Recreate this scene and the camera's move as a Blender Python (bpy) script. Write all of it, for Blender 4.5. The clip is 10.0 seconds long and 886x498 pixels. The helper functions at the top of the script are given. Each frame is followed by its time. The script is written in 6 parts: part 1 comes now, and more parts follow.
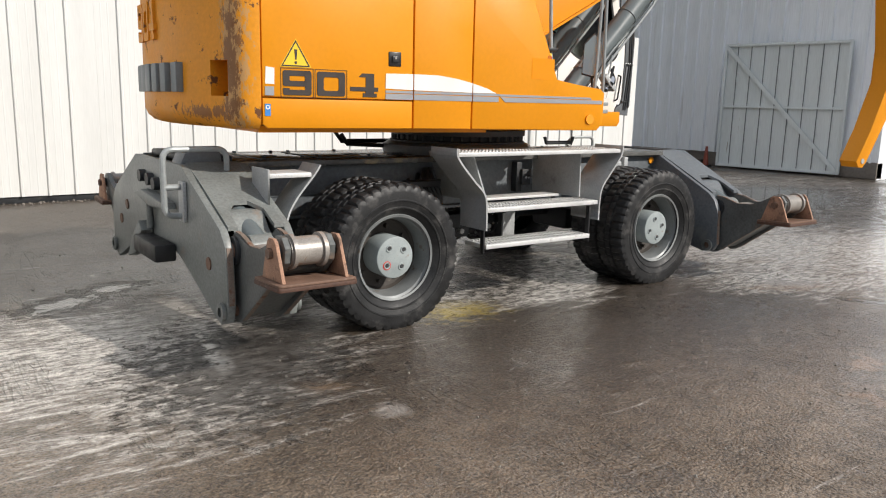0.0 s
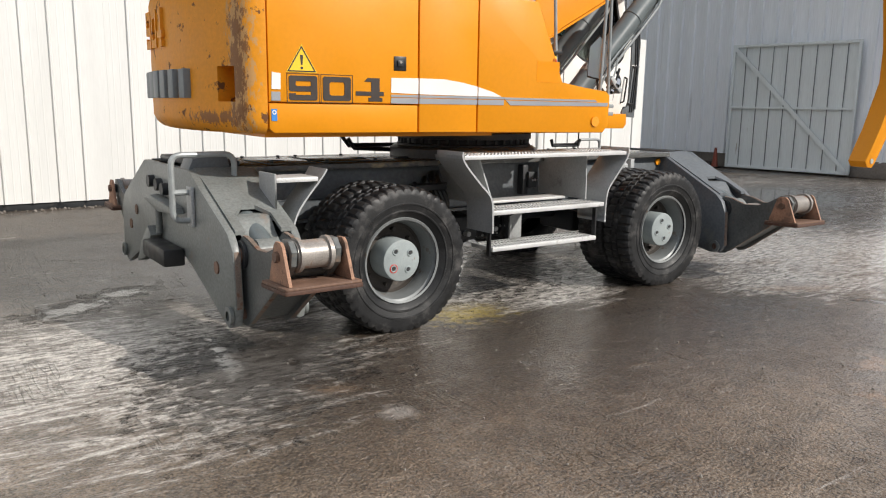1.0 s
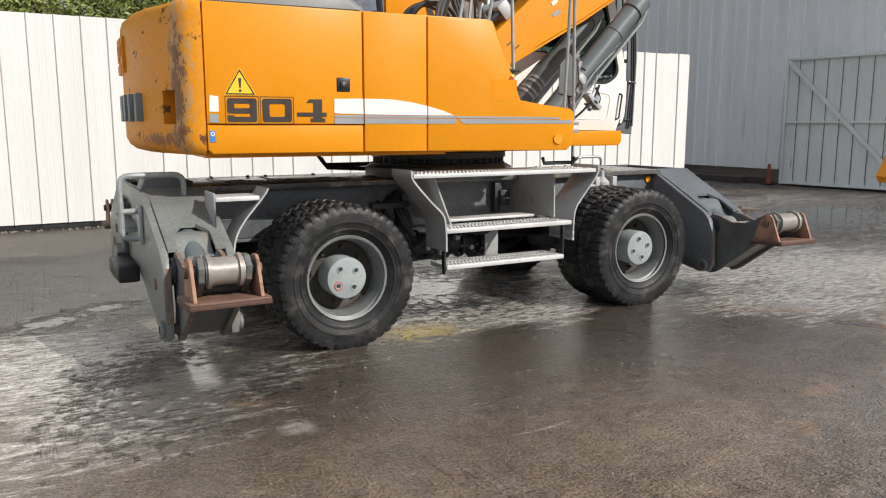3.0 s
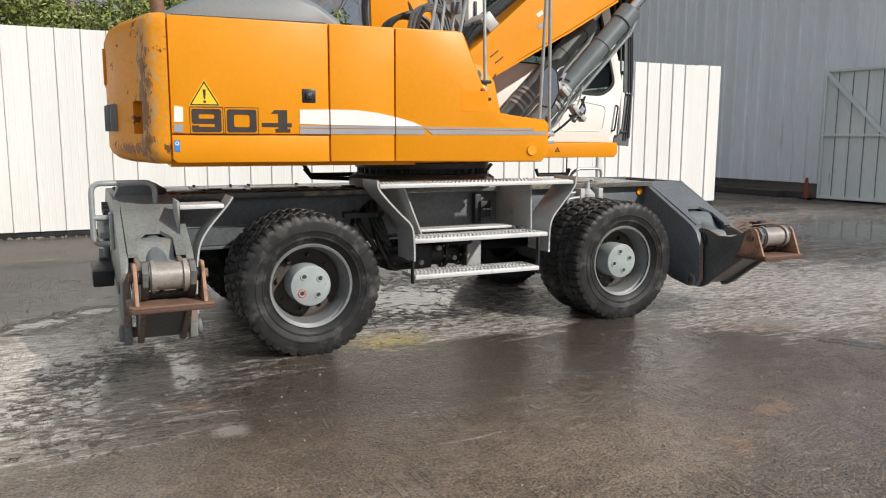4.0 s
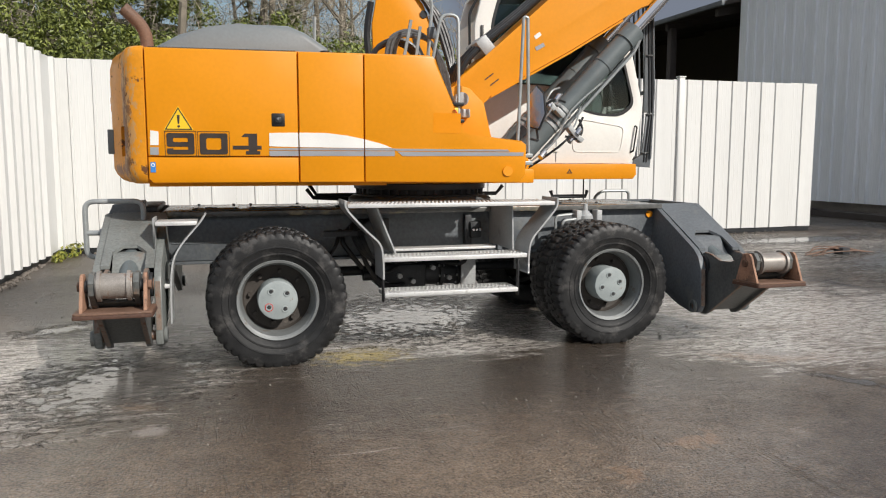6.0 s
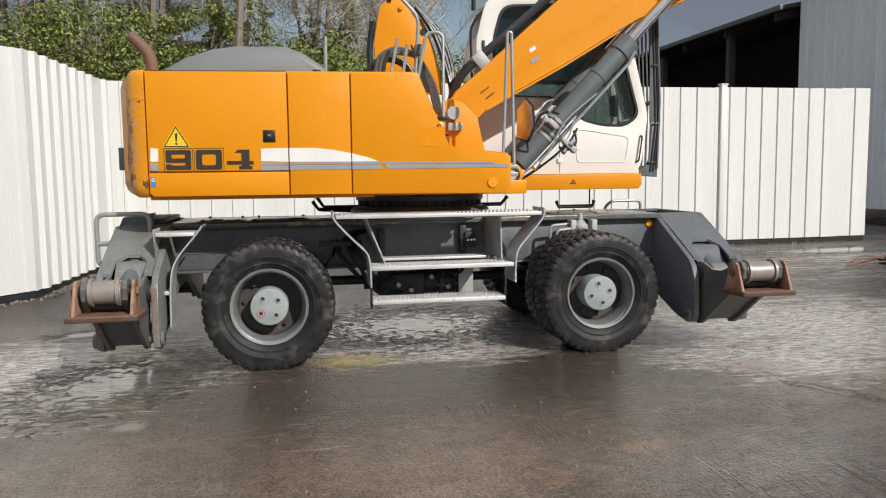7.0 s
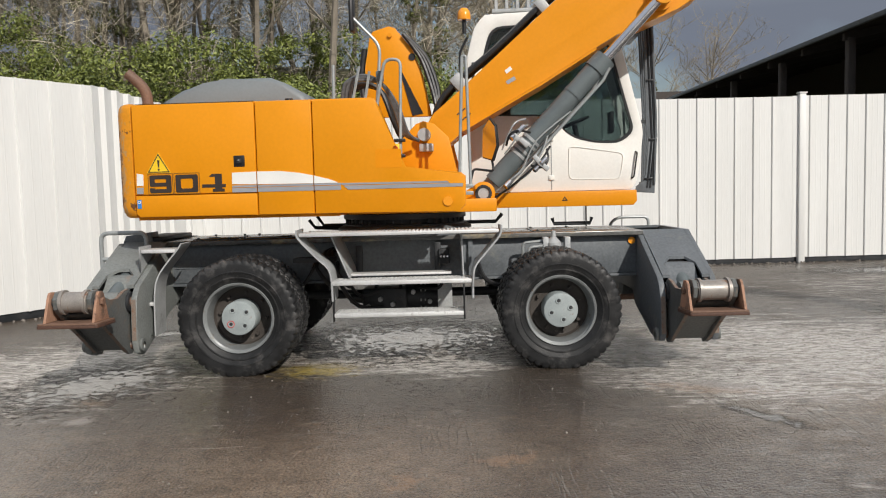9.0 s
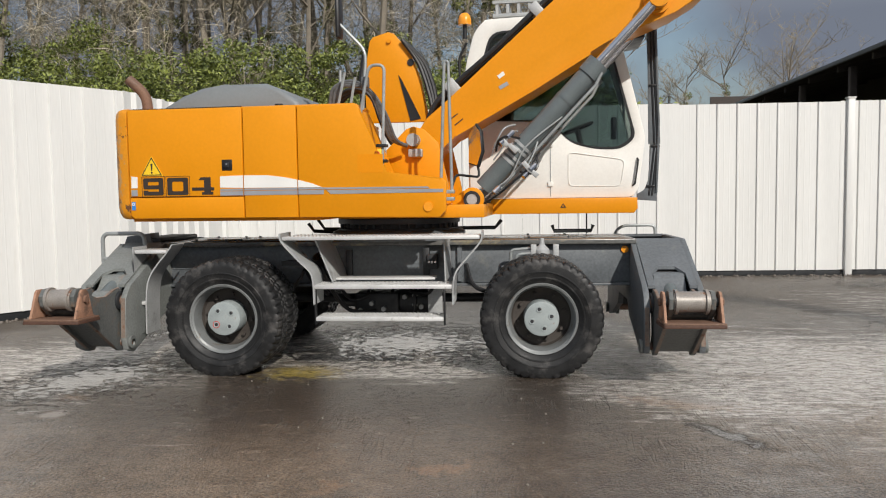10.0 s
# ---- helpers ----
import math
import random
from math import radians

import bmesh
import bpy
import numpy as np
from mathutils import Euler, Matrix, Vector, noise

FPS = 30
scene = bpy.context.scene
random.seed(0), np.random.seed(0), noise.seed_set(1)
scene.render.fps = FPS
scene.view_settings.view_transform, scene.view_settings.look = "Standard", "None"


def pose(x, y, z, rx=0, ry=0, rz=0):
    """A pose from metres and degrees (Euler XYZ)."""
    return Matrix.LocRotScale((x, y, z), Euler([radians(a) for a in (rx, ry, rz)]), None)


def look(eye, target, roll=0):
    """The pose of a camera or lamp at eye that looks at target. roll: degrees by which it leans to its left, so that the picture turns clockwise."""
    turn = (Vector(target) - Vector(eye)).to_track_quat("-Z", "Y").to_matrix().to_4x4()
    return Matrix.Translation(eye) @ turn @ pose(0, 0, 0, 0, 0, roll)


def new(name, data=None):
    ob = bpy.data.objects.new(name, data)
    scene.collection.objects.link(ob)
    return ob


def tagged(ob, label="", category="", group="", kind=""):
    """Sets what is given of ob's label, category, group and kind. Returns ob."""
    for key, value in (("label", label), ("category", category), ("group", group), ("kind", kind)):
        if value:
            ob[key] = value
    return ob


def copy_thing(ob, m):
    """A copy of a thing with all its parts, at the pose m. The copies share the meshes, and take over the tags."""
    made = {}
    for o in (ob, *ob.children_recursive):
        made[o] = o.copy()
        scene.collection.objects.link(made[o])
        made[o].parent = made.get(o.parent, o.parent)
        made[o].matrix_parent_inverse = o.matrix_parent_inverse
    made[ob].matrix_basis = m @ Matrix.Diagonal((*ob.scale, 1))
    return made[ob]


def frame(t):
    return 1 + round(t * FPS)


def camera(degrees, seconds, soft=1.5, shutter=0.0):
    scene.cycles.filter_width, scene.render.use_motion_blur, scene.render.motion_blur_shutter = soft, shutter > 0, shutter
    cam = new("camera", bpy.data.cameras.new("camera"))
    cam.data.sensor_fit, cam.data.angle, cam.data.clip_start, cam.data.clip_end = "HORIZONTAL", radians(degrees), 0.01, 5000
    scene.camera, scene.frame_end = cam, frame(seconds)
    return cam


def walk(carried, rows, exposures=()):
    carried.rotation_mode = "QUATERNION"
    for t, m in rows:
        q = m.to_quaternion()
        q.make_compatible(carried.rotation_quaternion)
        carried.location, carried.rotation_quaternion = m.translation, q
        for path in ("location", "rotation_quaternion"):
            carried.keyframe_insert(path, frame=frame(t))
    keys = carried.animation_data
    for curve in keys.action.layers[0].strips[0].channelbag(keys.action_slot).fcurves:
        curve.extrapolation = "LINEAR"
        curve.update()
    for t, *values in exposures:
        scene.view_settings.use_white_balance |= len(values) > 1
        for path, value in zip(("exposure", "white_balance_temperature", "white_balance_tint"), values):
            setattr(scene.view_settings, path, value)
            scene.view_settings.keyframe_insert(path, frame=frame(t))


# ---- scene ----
cam = camera(59.7, 10.0, soft=1.1)
METRES, EYE, TILT, LEAN, TURN = 5.9, 1.557, 0.0, 0.0, -35.9
ROWS = [
    (0.0, 0.0, 0.0, 0.0, 0.25, -10.75, -1.34),
    (0.5, 0.0001, -0.0005, -0.0009, 0.44, -10.56, -1.1),
    (1.0, 0.0043, -0.0044, -0.0001, 0.9, -10.49, -0.82),
    (1.5, 0.0382, -0.0127, -0.0005, 1.8, -10.27, -0.5),
    (2.0, 0.0787, -0.0156, 0.0011, 3.05, -9.99, -0.24),
    (2.5, 0.1147, -0.0048, 0.0016, 4.74, -9.59, -0.07),
    (4.0, 0.2675, 0.0123, -0.0006, 10.49, -8.27, -0.22),
    (4.5, 0.3179, 0.0224, 0.0018, 12.55, -7.85, -0.33),
    (5.0, 0.3814, 0.023, 0.0019, 14.79, -7.49, -0.33),
    (5.5, 0.4255, 0.0397, -0.0009, 17.38, -7.07, -0.25),
    (7.0, 0.5932, 0.0679, -0.0033, 25.5, -5.68, 0.68),
    (7.5, 0.6623, 0.0818, -0.0025, 27.97, -5.3, 1.06),
    (8.0, 0.7172, 0.1019, -0.0021, 30.42, -4.95, 1.36),
    (8.5, 0.7658, 0.1365, -0.0016, 33.03, -4.66, 1.48),
    (9.0, 0.8348, 0.1641, -0.0026, 35.81, -4.34, 1.43),
    (9.5, 0.881, 0.2061, -0.0042, 38.56, -4.1, 1.16),
    (10.0, 0.9336, 0.2475, -0.0036, 41.08, -3.9, 0.79),
]
walk(cam, [(t, pose(-4.174, -5.606, EYE, TILT, LEAN, TURN) @ pose(METRES * x, METRES * y, METRES * z, 90 + pitch, roll, yaw)) for t, x, y, z, yaw, pitch, roll in ROWS], exposures=[(0.0, 0.30), (2.5, 0.29), (5.0, 0.20), (7.0, 0.10), (10.0, 0.03)])

# ---- light ----
SUN_DIR = Vector((-0.594, 1.0, -0.79)).normalized()
world = bpy.data.worlds.new("sky")
scene.world = world
world.use_nodes = True
wn, wl = world.node_tree.nodes, world.node_tree.links
sky = wn.new("ShaderNodeTexSky")
sky.sky_type, sky.sun_disc = "NISHITA", False
sky.sun_elevation = math.asin(-SUN_DIR.z)
sky.sun_rotation = math.atan2(-SUN_DIR.x, -SUN_DIR.y)
sky.air_density, sky.dust_density = 1.2, 2.0
wco = wn.new("ShaderNodeTexCoord")
wno = wn.new("ShaderNodeTexNoise")
wno.inputs["Scale"].default_value, wno.inputs["Detail"].default_value = 2.2, 6
wra = wn.new("ShaderNodeValToRGB")
wra.color_ramp.elements[0].position, wra.color_ramp.elements[1].position = 0.36, 0.52
wsep = wn.new("ShaderNodeSeparateXYZ")
wl.new(wco.outputs["Generated"], wsep.inputs[0])
wup = wn.new("ShaderNodeMapRange")
wup.inputs["From Min"].default_value, wup.inputs["From Max"].default_value = 0.20, 0.46
wl.new(wsep.outputs["Z"], wup.inputs["Value"])
wcl = wn.new("ShaderNodeMix")
wcl.data_type = "RGBA"
wcl.inputs["A"].default_value, wcl.inputs["B"].default_value = (1.9, 2.15, 2.7, 1), (6.7, 7.0, 7.6, 1)
wl.new(wup.outputs[0], wcl.inputs["Factor"])
wmx = wn.new("ShaderNodeMix")
wmx.data_type = "RGBA"
wl.new(wcl.outputs["Result"], wmx.inputs["B"])
wl.new(wco.outputs["Generated"], wno.inputs["Vector"])
wl.new(wno.outputs["Fac"], wra.inputs["Fac"])
wl.new(wra.outputs["Color"], wmx.inputs["Factor"])
wl.new(sky.outputs["Color"], wmx.inputs["A"])
wl.new(wmx.outputs["Result"], wn["Background"].inputs["Color"])
wn["Background"].inputs["Strength"].default_value = 0.09
sun = new("sun", bpy.data.lights.new("sun", "SUN"))
sun.data.energy, sun.data.angle, sun.data.color = 3.65, radians(0.6), (1.0, 0.95, 0.88)
sun.matrix_world = look((0, 0, 20), Vector((0, 0, 20)) + SUN_DIR)


# ---- materials ----
def material(name, colour, rough=0.5, metal=0.0, vary=0.15, scale=6.0, bump=0.0, bump_scale=60.0,
             spots=None, spot_at=0.62, spot_scale=3.0, spot_soft=0.05, spec=0.5, streak=None, spot_rough=None, coat=0.0):
    """Principled paint or stuff: tone varied at two scales, stains of a second colour, fine relief."""
    m = bpy.data.materials.new(name)
    m.use_nodes = True
    n, l = m.node_tree.nodes, m.node_tree.links
    b = n["Principled BSDF"]
    co = n.new("ShaderNodeTexCoord")
    mp = n.new("ShaderNodeMapping")
    if streak:
        mp.inputs["Scale"].default_value = streak
    l.new(co.outputs["Object"], mp.inputs["Vector"])

    def noise_tex(sc, detail, src):
        t = n.new("ShaderNodeTexNoise")
        t.inputs["Scale"].default_value, t.inputs["Detail"].default_value = sc, detail
        l.new(src, t.inputs["Vector"])
        return t
    big = noise_tex(scale, 4, mp.outputs[0])
    fine = noise_tex(scale * 14, 3, mp.outputs[0])
    add = n.new("ShaderNodeMath")
    add.operation = "ADD"
    l.new(big.outputs["Fac"], add.inputs[0])
    l.new(fine.outputs["Fac"], add.inputs[1])
    ramp = n.new("ShaderNodeMapRange")
    ramp.inputs["From Min"].default_value, ramp.inputs["From Max"].default_value = 0.6, 1.4
    ramp.inputs["To Min"].default_value, ramp.inputs["To Max"].default_value = 1 - vary, 1 + vary
    l.new(add.outputs[0], ramp.inputs["Value"])
    mul = n.new("ShaderNodeMix")
    mul.data_type, mul.blend_type = "RGBA", "MULTIPLY"
    mul.inputs["Factor"].default_value = 1
    mul.inputs["A"].default_value = (*colour, 1)
    l.new(ramp.outputs[0], mul.inputs["B"])
    out = mul.outputs["Result"]
    rmul = n.new("ShaderNodeMapRange")
    rmul.inputs["From Min"].default_value, rmul.inputs["From Max"].default_value = 0.3, 0.7
    rmul.inputs["To Min"].default_value, rmul.inputs["To Max"].default_value = max(rough - 0.1, 0.03), min(rough + 0.12, 1)
    l.new(big.outputs["Fac"], rmul.inputs["Value"])
    rough_out = rmul.outputs[0]
    if spots:
        sp = noise_tex(spot_scale, 8, mp.outputs[0])
        sp.inputs["Roughness"].default_value = 0.68
        sr = n.new("ShaderNodeMapRange")
        sr.inputs["From Min"].default_value, sr.inputs["From Max"].default_value = spot_at, spot_at + spot_soft
        l.new(sp.outputs["Fac"], sr.inputs["Value"])
        mx = n.new("ShaderNodeMix")
        mx.data_type = "RGBA"
        mx.inputs["B"].default_value = (*spots, 1)
        l.new(sr.outputs[0], mx.inputs["Factor"])
        l.new(out, mx.inputs["A"])
        out = mx.outputs["Result"]
        if spot_rough is not None:
            rx = n.new("ShaderNodeMix")
            rx.inputs["B"].default_value = spot_rough
            l.new(sr.outputs[0], rx.inputs["Factor"])
            l.new(rough_out, rx.inputs["A"])
            rough_out = rx.outputs["Result"]
    l.new(out, b.inputs["Base Color"])
    l.new(rough_out, b.inputs["Roughness"])
    b.inputs["Metallic"].default_value = metal
    b.inputs["Specular IOR Level"].default_value = spec
    b.inputs["Coat Weight"].default_value = coat
    if bump:
        bt = noise_tex(bump_scale, 4, co.outputs["Object"])
        bn = n.new("ShaderNodeBump")
        bn.inputs["Strength"].default_value, bn.inputs["Distance"].default_value = bump, 0.01
        l.new(bt.outputs["Fac"], bn.inputs["Height"])
        l.new(bn.outputs[0], b.inputs["Normal"])
    return m


ORANGE = material("orange_paint", (0.73, 0.272, 0.004), 0.42, vary=0.05, scale=2.5, spots=(0.50, 0.20, 0.03), spot_at=0.70, spot_scale=5, bump=0.02, bump_scale=25, spec=0.3)
ORANGE_WORN = material("worn_orange_paint", (0.70, 0.272, 0.012), 0.5, spec=0.3, vary=0.12, scale=3, spots=(0.16, 0.07, 0.03), spot_at=0.60, spot_scale=7, spot_soft=0.03, bump=0.1, bump_scale=18, spot_rough=0.85)


def worn_corner(m, rows, colours):
    """Adds scraped, rusty bands with ragged edges along given upright or level lines of the object."""
    n, l = m.node_tree.nodes, m.node_tree.links
    b = n["Principled BSDF"]
    co = n.new("ShaderNodeTexCoord")
    last = b.inputs["Base Color"].links[0].from_socket
    for (loc, size, thr), col in zip(rows, colours):
        q = n.new("ShaderNodeMapping")
        q.vector_type = "TEXTURE"
        q.inputs["Location"].default_value, q.inputs["Scale"].default_value = loc, size
        l.new(co.outputs["Object"], q.inputs["Vector"])
        ln = n.new("ShaderNodeVectorMath")
        ln.operation = "LENGTH"
        l.new(q.outputs[0], ln.inputs[0])
        t = n.new("ShaderNodeTexNoise")
        t.inputs["Scale"].default_value, t.inputs["Detail"].default_value, t.inputs["Roughness"].default_value = 26, 9, 0.76
        st = n.new("ShaderNodeMapping")
        st.inputs["Location"].default_value, st.inputs["Scale"].default_value = (thr * 9, 0, 0), (1, 1, 0.45)
        l.new(co.outputs["Object"], st.inputs["Vector"])
        l.new(st.outputs[0], t.inputs["Vector"])
        k = n.new("ShaderNodeMath")
        k.operation = "MULTIPLY_ADD"
        l.new(ln.outputs["Value"], k.inputs[0])
        k.inputs[1].default_value = -0.22
        l.new(t.outputs["Fac"], k.inputs[2])
        r = n.new("ShaderNodeMapRange")
        r.inputs["From Min"].default_value, r.inputs["From Max"].default_value = thr, thr + 0.05
        r.inputs["To Max"].default_value = 0.85
        l.new(k.outputs[0], r.inputs["Value"])
        x = n.new("ShaderNodeMix")
        x.data_type = "RGBA"
        x.inputs["B"].default_value = (*col, 1)
        l.new(r.outputs[0], x.inputs["Factor"])
        l.new(last, x.inputs["A"])
        last = x.outputs["Result"]
    l.new(last, b.inputs["Base Color"])
    return m


worn_corner(ORANGE_WORN, [((-2.35, -1.08, 1.80), (0.13, 0.12, 0.85), 0.32), ((-2.36, -1.07, 1.75), (0.11, 0.11, 0.70), 0.36), ((-2.44, -0.85, 1.46), (0.16, 0.50, 0.06), 0.33)],
            [(0.50, 0.30, 0.13), (0.20, 0.085, 0.035), (0.20, 0.085, 0.035)])
GREY = material("chassis_grey_paint", (0.118, 0.130, 0.140), 0.45, vary=0.32, scale=3, spots=(0.16, 0.165, 0.155), spot_at=0.57, spot_scale=4, spot_soft=0.12, bump=0.06, bump_scale=40)
BARE = material("bare_worn_steel", (0.30, 0.275, 0.25), 0.42, metal=0.3, vary=0.3, scale=9, spots=(0.24, 0.12, 0.07), spot_at=0.58, spot_scale=9, spot_soft=0.08, bump=0.08, bump_scale=60)
GREY_WORN = material("worn_grey_steel", (0.172, 0.182, 0.174), 0.42, vary=0.35, scale=4, spots=(0.20, 0.165, 0.135), spot_at=0.62, spot_scale=5, spot_soft=0.12, bump=0.1, bump_scale=50)
ARM = material("dirty_arm_steel", (0.105, 0.111, 0.108), 0.45, vary=0.4, scale=4, spots=(0.20, 0.13, 0.085), spot_at=0.58, spot_scale=5, spot_soft=0.12, bump=0.12, bump_scale=50)
DECK = material("wet_deck_paint", (0.105, 0.105, 0.100), 0.22, vary=0.45, scale=2.5, spots=(0.30, 0.25, 0.15), spot_at=0.57, spot_scale=3.5, spot_soft=0.1, bump=0.05, bump_scale=30, streak=(0.6, 2.5, 1))
DARK = material("dark_steel", (0.022, 0.024, 0.027), 0.5, vary=0.35, scale=5, spots=(0.06, 0.055, 0.05), spot_at=0.58, spot_scale=6, spot_soft=0.15, bump=0.08)
ALU = material("aluminium_tread", (0.62, 0.62, 0.61), 0.5, metal=0.35, vary=0.2, scale=8, spots=(0.22, 0.20, 0.18), spot_at=0.60, spot_scale=8, spot_soft=0.15, bump=0.1)
STEPGREY = material("step_grey_steel", (0.40, 0.41, 0.41), 0.5, metal=0.2, vary=0.25, scale=6, spots=(0.10, 0.08, 0.07), spot_at=0.58, spot_scale=5, spot_soft=0.2, bump=0.06)
PIPE = material("galvanised_pipe", (0.33, 0.35, 0.35), 0.42, metal=0.3, vary=0.2, scale=20)
RUBBER = material("dusty_rubber", (0.015, 0.0152, 0.0158), 0.5, vary=0.6, scale=9, spots=(0.095, 0.090, 0.086), spot_at=0.52, spot_scale=6, spot_soft=0.2, spec=0.35, bump=0.15, bump_scale=70)
RIM = material("silver_rim_paint", (0.20, 0.21, 0.21), 0.5, metal=0.25, vary=0.2, scale=9, spots=(0.14, 0.10, 0.07), spot_at=0.60, spot_scale=8, spot_soft=0.06, bump=0.06)
HUB = material("hub_grey_paint", (0.30, 0.335, 0.335), 0.55, vary=0.2, scale=12, spots=(0.25, 0.2, 0.17), spot_at=0.62, spot_scale=14, bump=0.05)
RIMDARK = material("dirty_wheel_disc", (0.05, 0.042, 0.036), 0.7, vary=0.4, scale=9, spots=(0.22, 0.19, 0.16), spot_at=0.62, spot_scale=7, spot_soft=0.1)
RUST = material("rusty_steel", (0.16, 0.092, 0.062), 0.65, vary=0.4, scale=7, spots=(0.34, 0.30, 0.28), spot_at=0.62, spot_scale=9, spot_soft=0.1, bump=0.2, bump_scale=60)
RUBBED = material("rubbed_steel_edge", (0.20, 0.155, 0.125), 0.55, vary=0.5, scale=14, spots=(0.17, 0.085, 0.05), spot_at=0.52, spot_scale=14, spot_soft=0.1, bump=0.1)
SOLE = material("rust_brown_sole", (0.085, 0.042, 0.028), 0.7, vary=0.45, scale=6, spots=(0.26, 0.20, 0.17), spot_at=0.64, spot_scale=8, spot_soft=0.05, bump=0.2, bump_scale=40)
RUSTEDGE = material("orange_rust", (0.33, 0.185, 0.12), 0.75, vary=0.5, scale=12, spots=(0.14, 0.085, 0.06), spot_at=0.50, spot_scale=9, spot_soft=0.12, bump=0.15)
CABWHITE = material("cab_off_white_paint", (0.80, 0.785, 0.74), 0.4, vary=0.05, scale=3, spots=(0.42, 0.37, 0.29), spot_at=0.68, spot_scale=4, spot_soft=0.15)
BLACK = material("black_plastic", (0.012, 0.012, 0.013), 0.45, vary=0.2, scale=9)
HOSE = material("black_hose", (0.015, 0.015, 0.016), 0.4, vary=0.2, scale=20)
HOSE_G = material("grey_braided_hose", (0.10, 0.105, 0.11), 0.35, vary=0.4, scale=30)
ORANGE_PATCH = material("fresh_orange_paint", (0.76, 0.262, 0.003), 0.32, vary=0.04, scale=3, spec=0.3)
HOOD = material("hood_grey_paint", (0.17, 0.19, 0.20), 0.5, vary=0.1, scale=3, bump=0.03)
CYLGREY = material("cylinder_grey_paint", (0.115, 0.135, 0.14), 0.42, vary=0.15, scale=6, spots=(0.2, 0.2, 0.19), spot_at=0.66, spot_scale=12)
CHROME = material("chrome_rod", (0.62, 0.62, 0.64), 0.15, metal=1.0, vary=0.05)
STRIPE_W = material("white_decal", (0.78, 0.77, 0.74), 0.45, vary=0.06, scale=8, spots=(0.6, 0.42, 0.2), spot_at=0.70, spot_scale=9)
STRIPE_G = material("grey_decal", (0.29, 0.30, 0.32), 0.45, vary=0.1, scale=8, spots=(0.62, 0.28, 0.03), spot_at=0.66, spot_scale=9)
DECAL_K = material("dark_decal", (0.035, 0.025, 0.02), 0.5, vary=0.2, scale=14)
DECAL_Y = material("yellow_decal", (0.85, 0.55, 0.02), 0.45, vary=0.05)
DECAL_B = material("blue_decal", (0.04, 0.22, 0.6), 0.45, vary=0.05)
LENS_O = material("orange_lens", (0.85, 0.32, 0.02), 0.2, vary=0.1, scale=20)
RED = material("red_plastic", (0.6, 0.03, 0.02), 0.4, vary=0.1)
FENCE = material("white_sheet_metal", (0.70, 0.70, 0.68), 0.42, vary=0.06, scale=1.2, spots=(0.60, 0.58, 0.52), spot_at=0.66, spot_scale=1.5, spot_soft=0.2, streak=(3, 3, 0.25))
BARN = material("grey_sheet_metal", (0.84, 0.87, 0.90), 0.5, vary=0.10, scale=0.8, spots=(0.48, 0.48, 0.46), spot_at=0.60, spot_scale=1.2, spot_soft=0.2, streak=(3, 3, 0.2))
GATE = material("gate_sheet_metal", (0.66, 0.70, 0.70), 0.5, vary=0.1, scale=1.0, spots=(0.30, 0.26, 0.2), spot_at=0.66, spot_scale=2, streak=(3, 3, 0.25))
CONCRETE = material("old_concrete", (0.17, 0.15, 0.13), 0.85, vary=0.3, scale=1.5, bump=0.3, bump_scale=15)
SHED = material("shed_timber", (0.06, 0.05, 0.045), 0.8, vary=0.4, scale=3)
BARK = material("bark", (0.22, 0.19, 0.15), 0.9, vary=0.35, scale=3, bump=0.3, bump_scale=12)
TWIG = material("bare_twigs", (0.30, 0.26, 0.19), 0.9, vary=0.3, scale=0.6)
EARTH = material("wooded_slope_earth", (0.07, 0.065, 0.03), 0.95, vary=0.5, scale=0.6, bump=0.5, bump_scale=3)


def glass_material():
    m = bpy.data.materials.new("tinted_glass")
    m.use_nodes = True
    n, l = m.node_tree.nodes, m.node_tree.links
    tr, gl, mx, fr = (n.new("ShaderNode" + k) for k in ("BsdfTransparent", "BsdfGlossy", "MixShader", "Fresnel"))
    tr.inputs[0].default_value = (0.52, 0.58, 0.57, 1)
    gl.inputs["Roughness"].default_value = 0.03
    fr.inputs[0].default_value = 1.5
    l.new(fr.outputs[0], mx.inputs[0])
    l.new(tr.outputs[0], mx.inputs[1])
    l.new(gl.outputs[0], mx.inputs[2])
    l.new(mx.outputs[0], n["Material Output"].inputs["Surface"])
    return m


GLASS = glass_material()


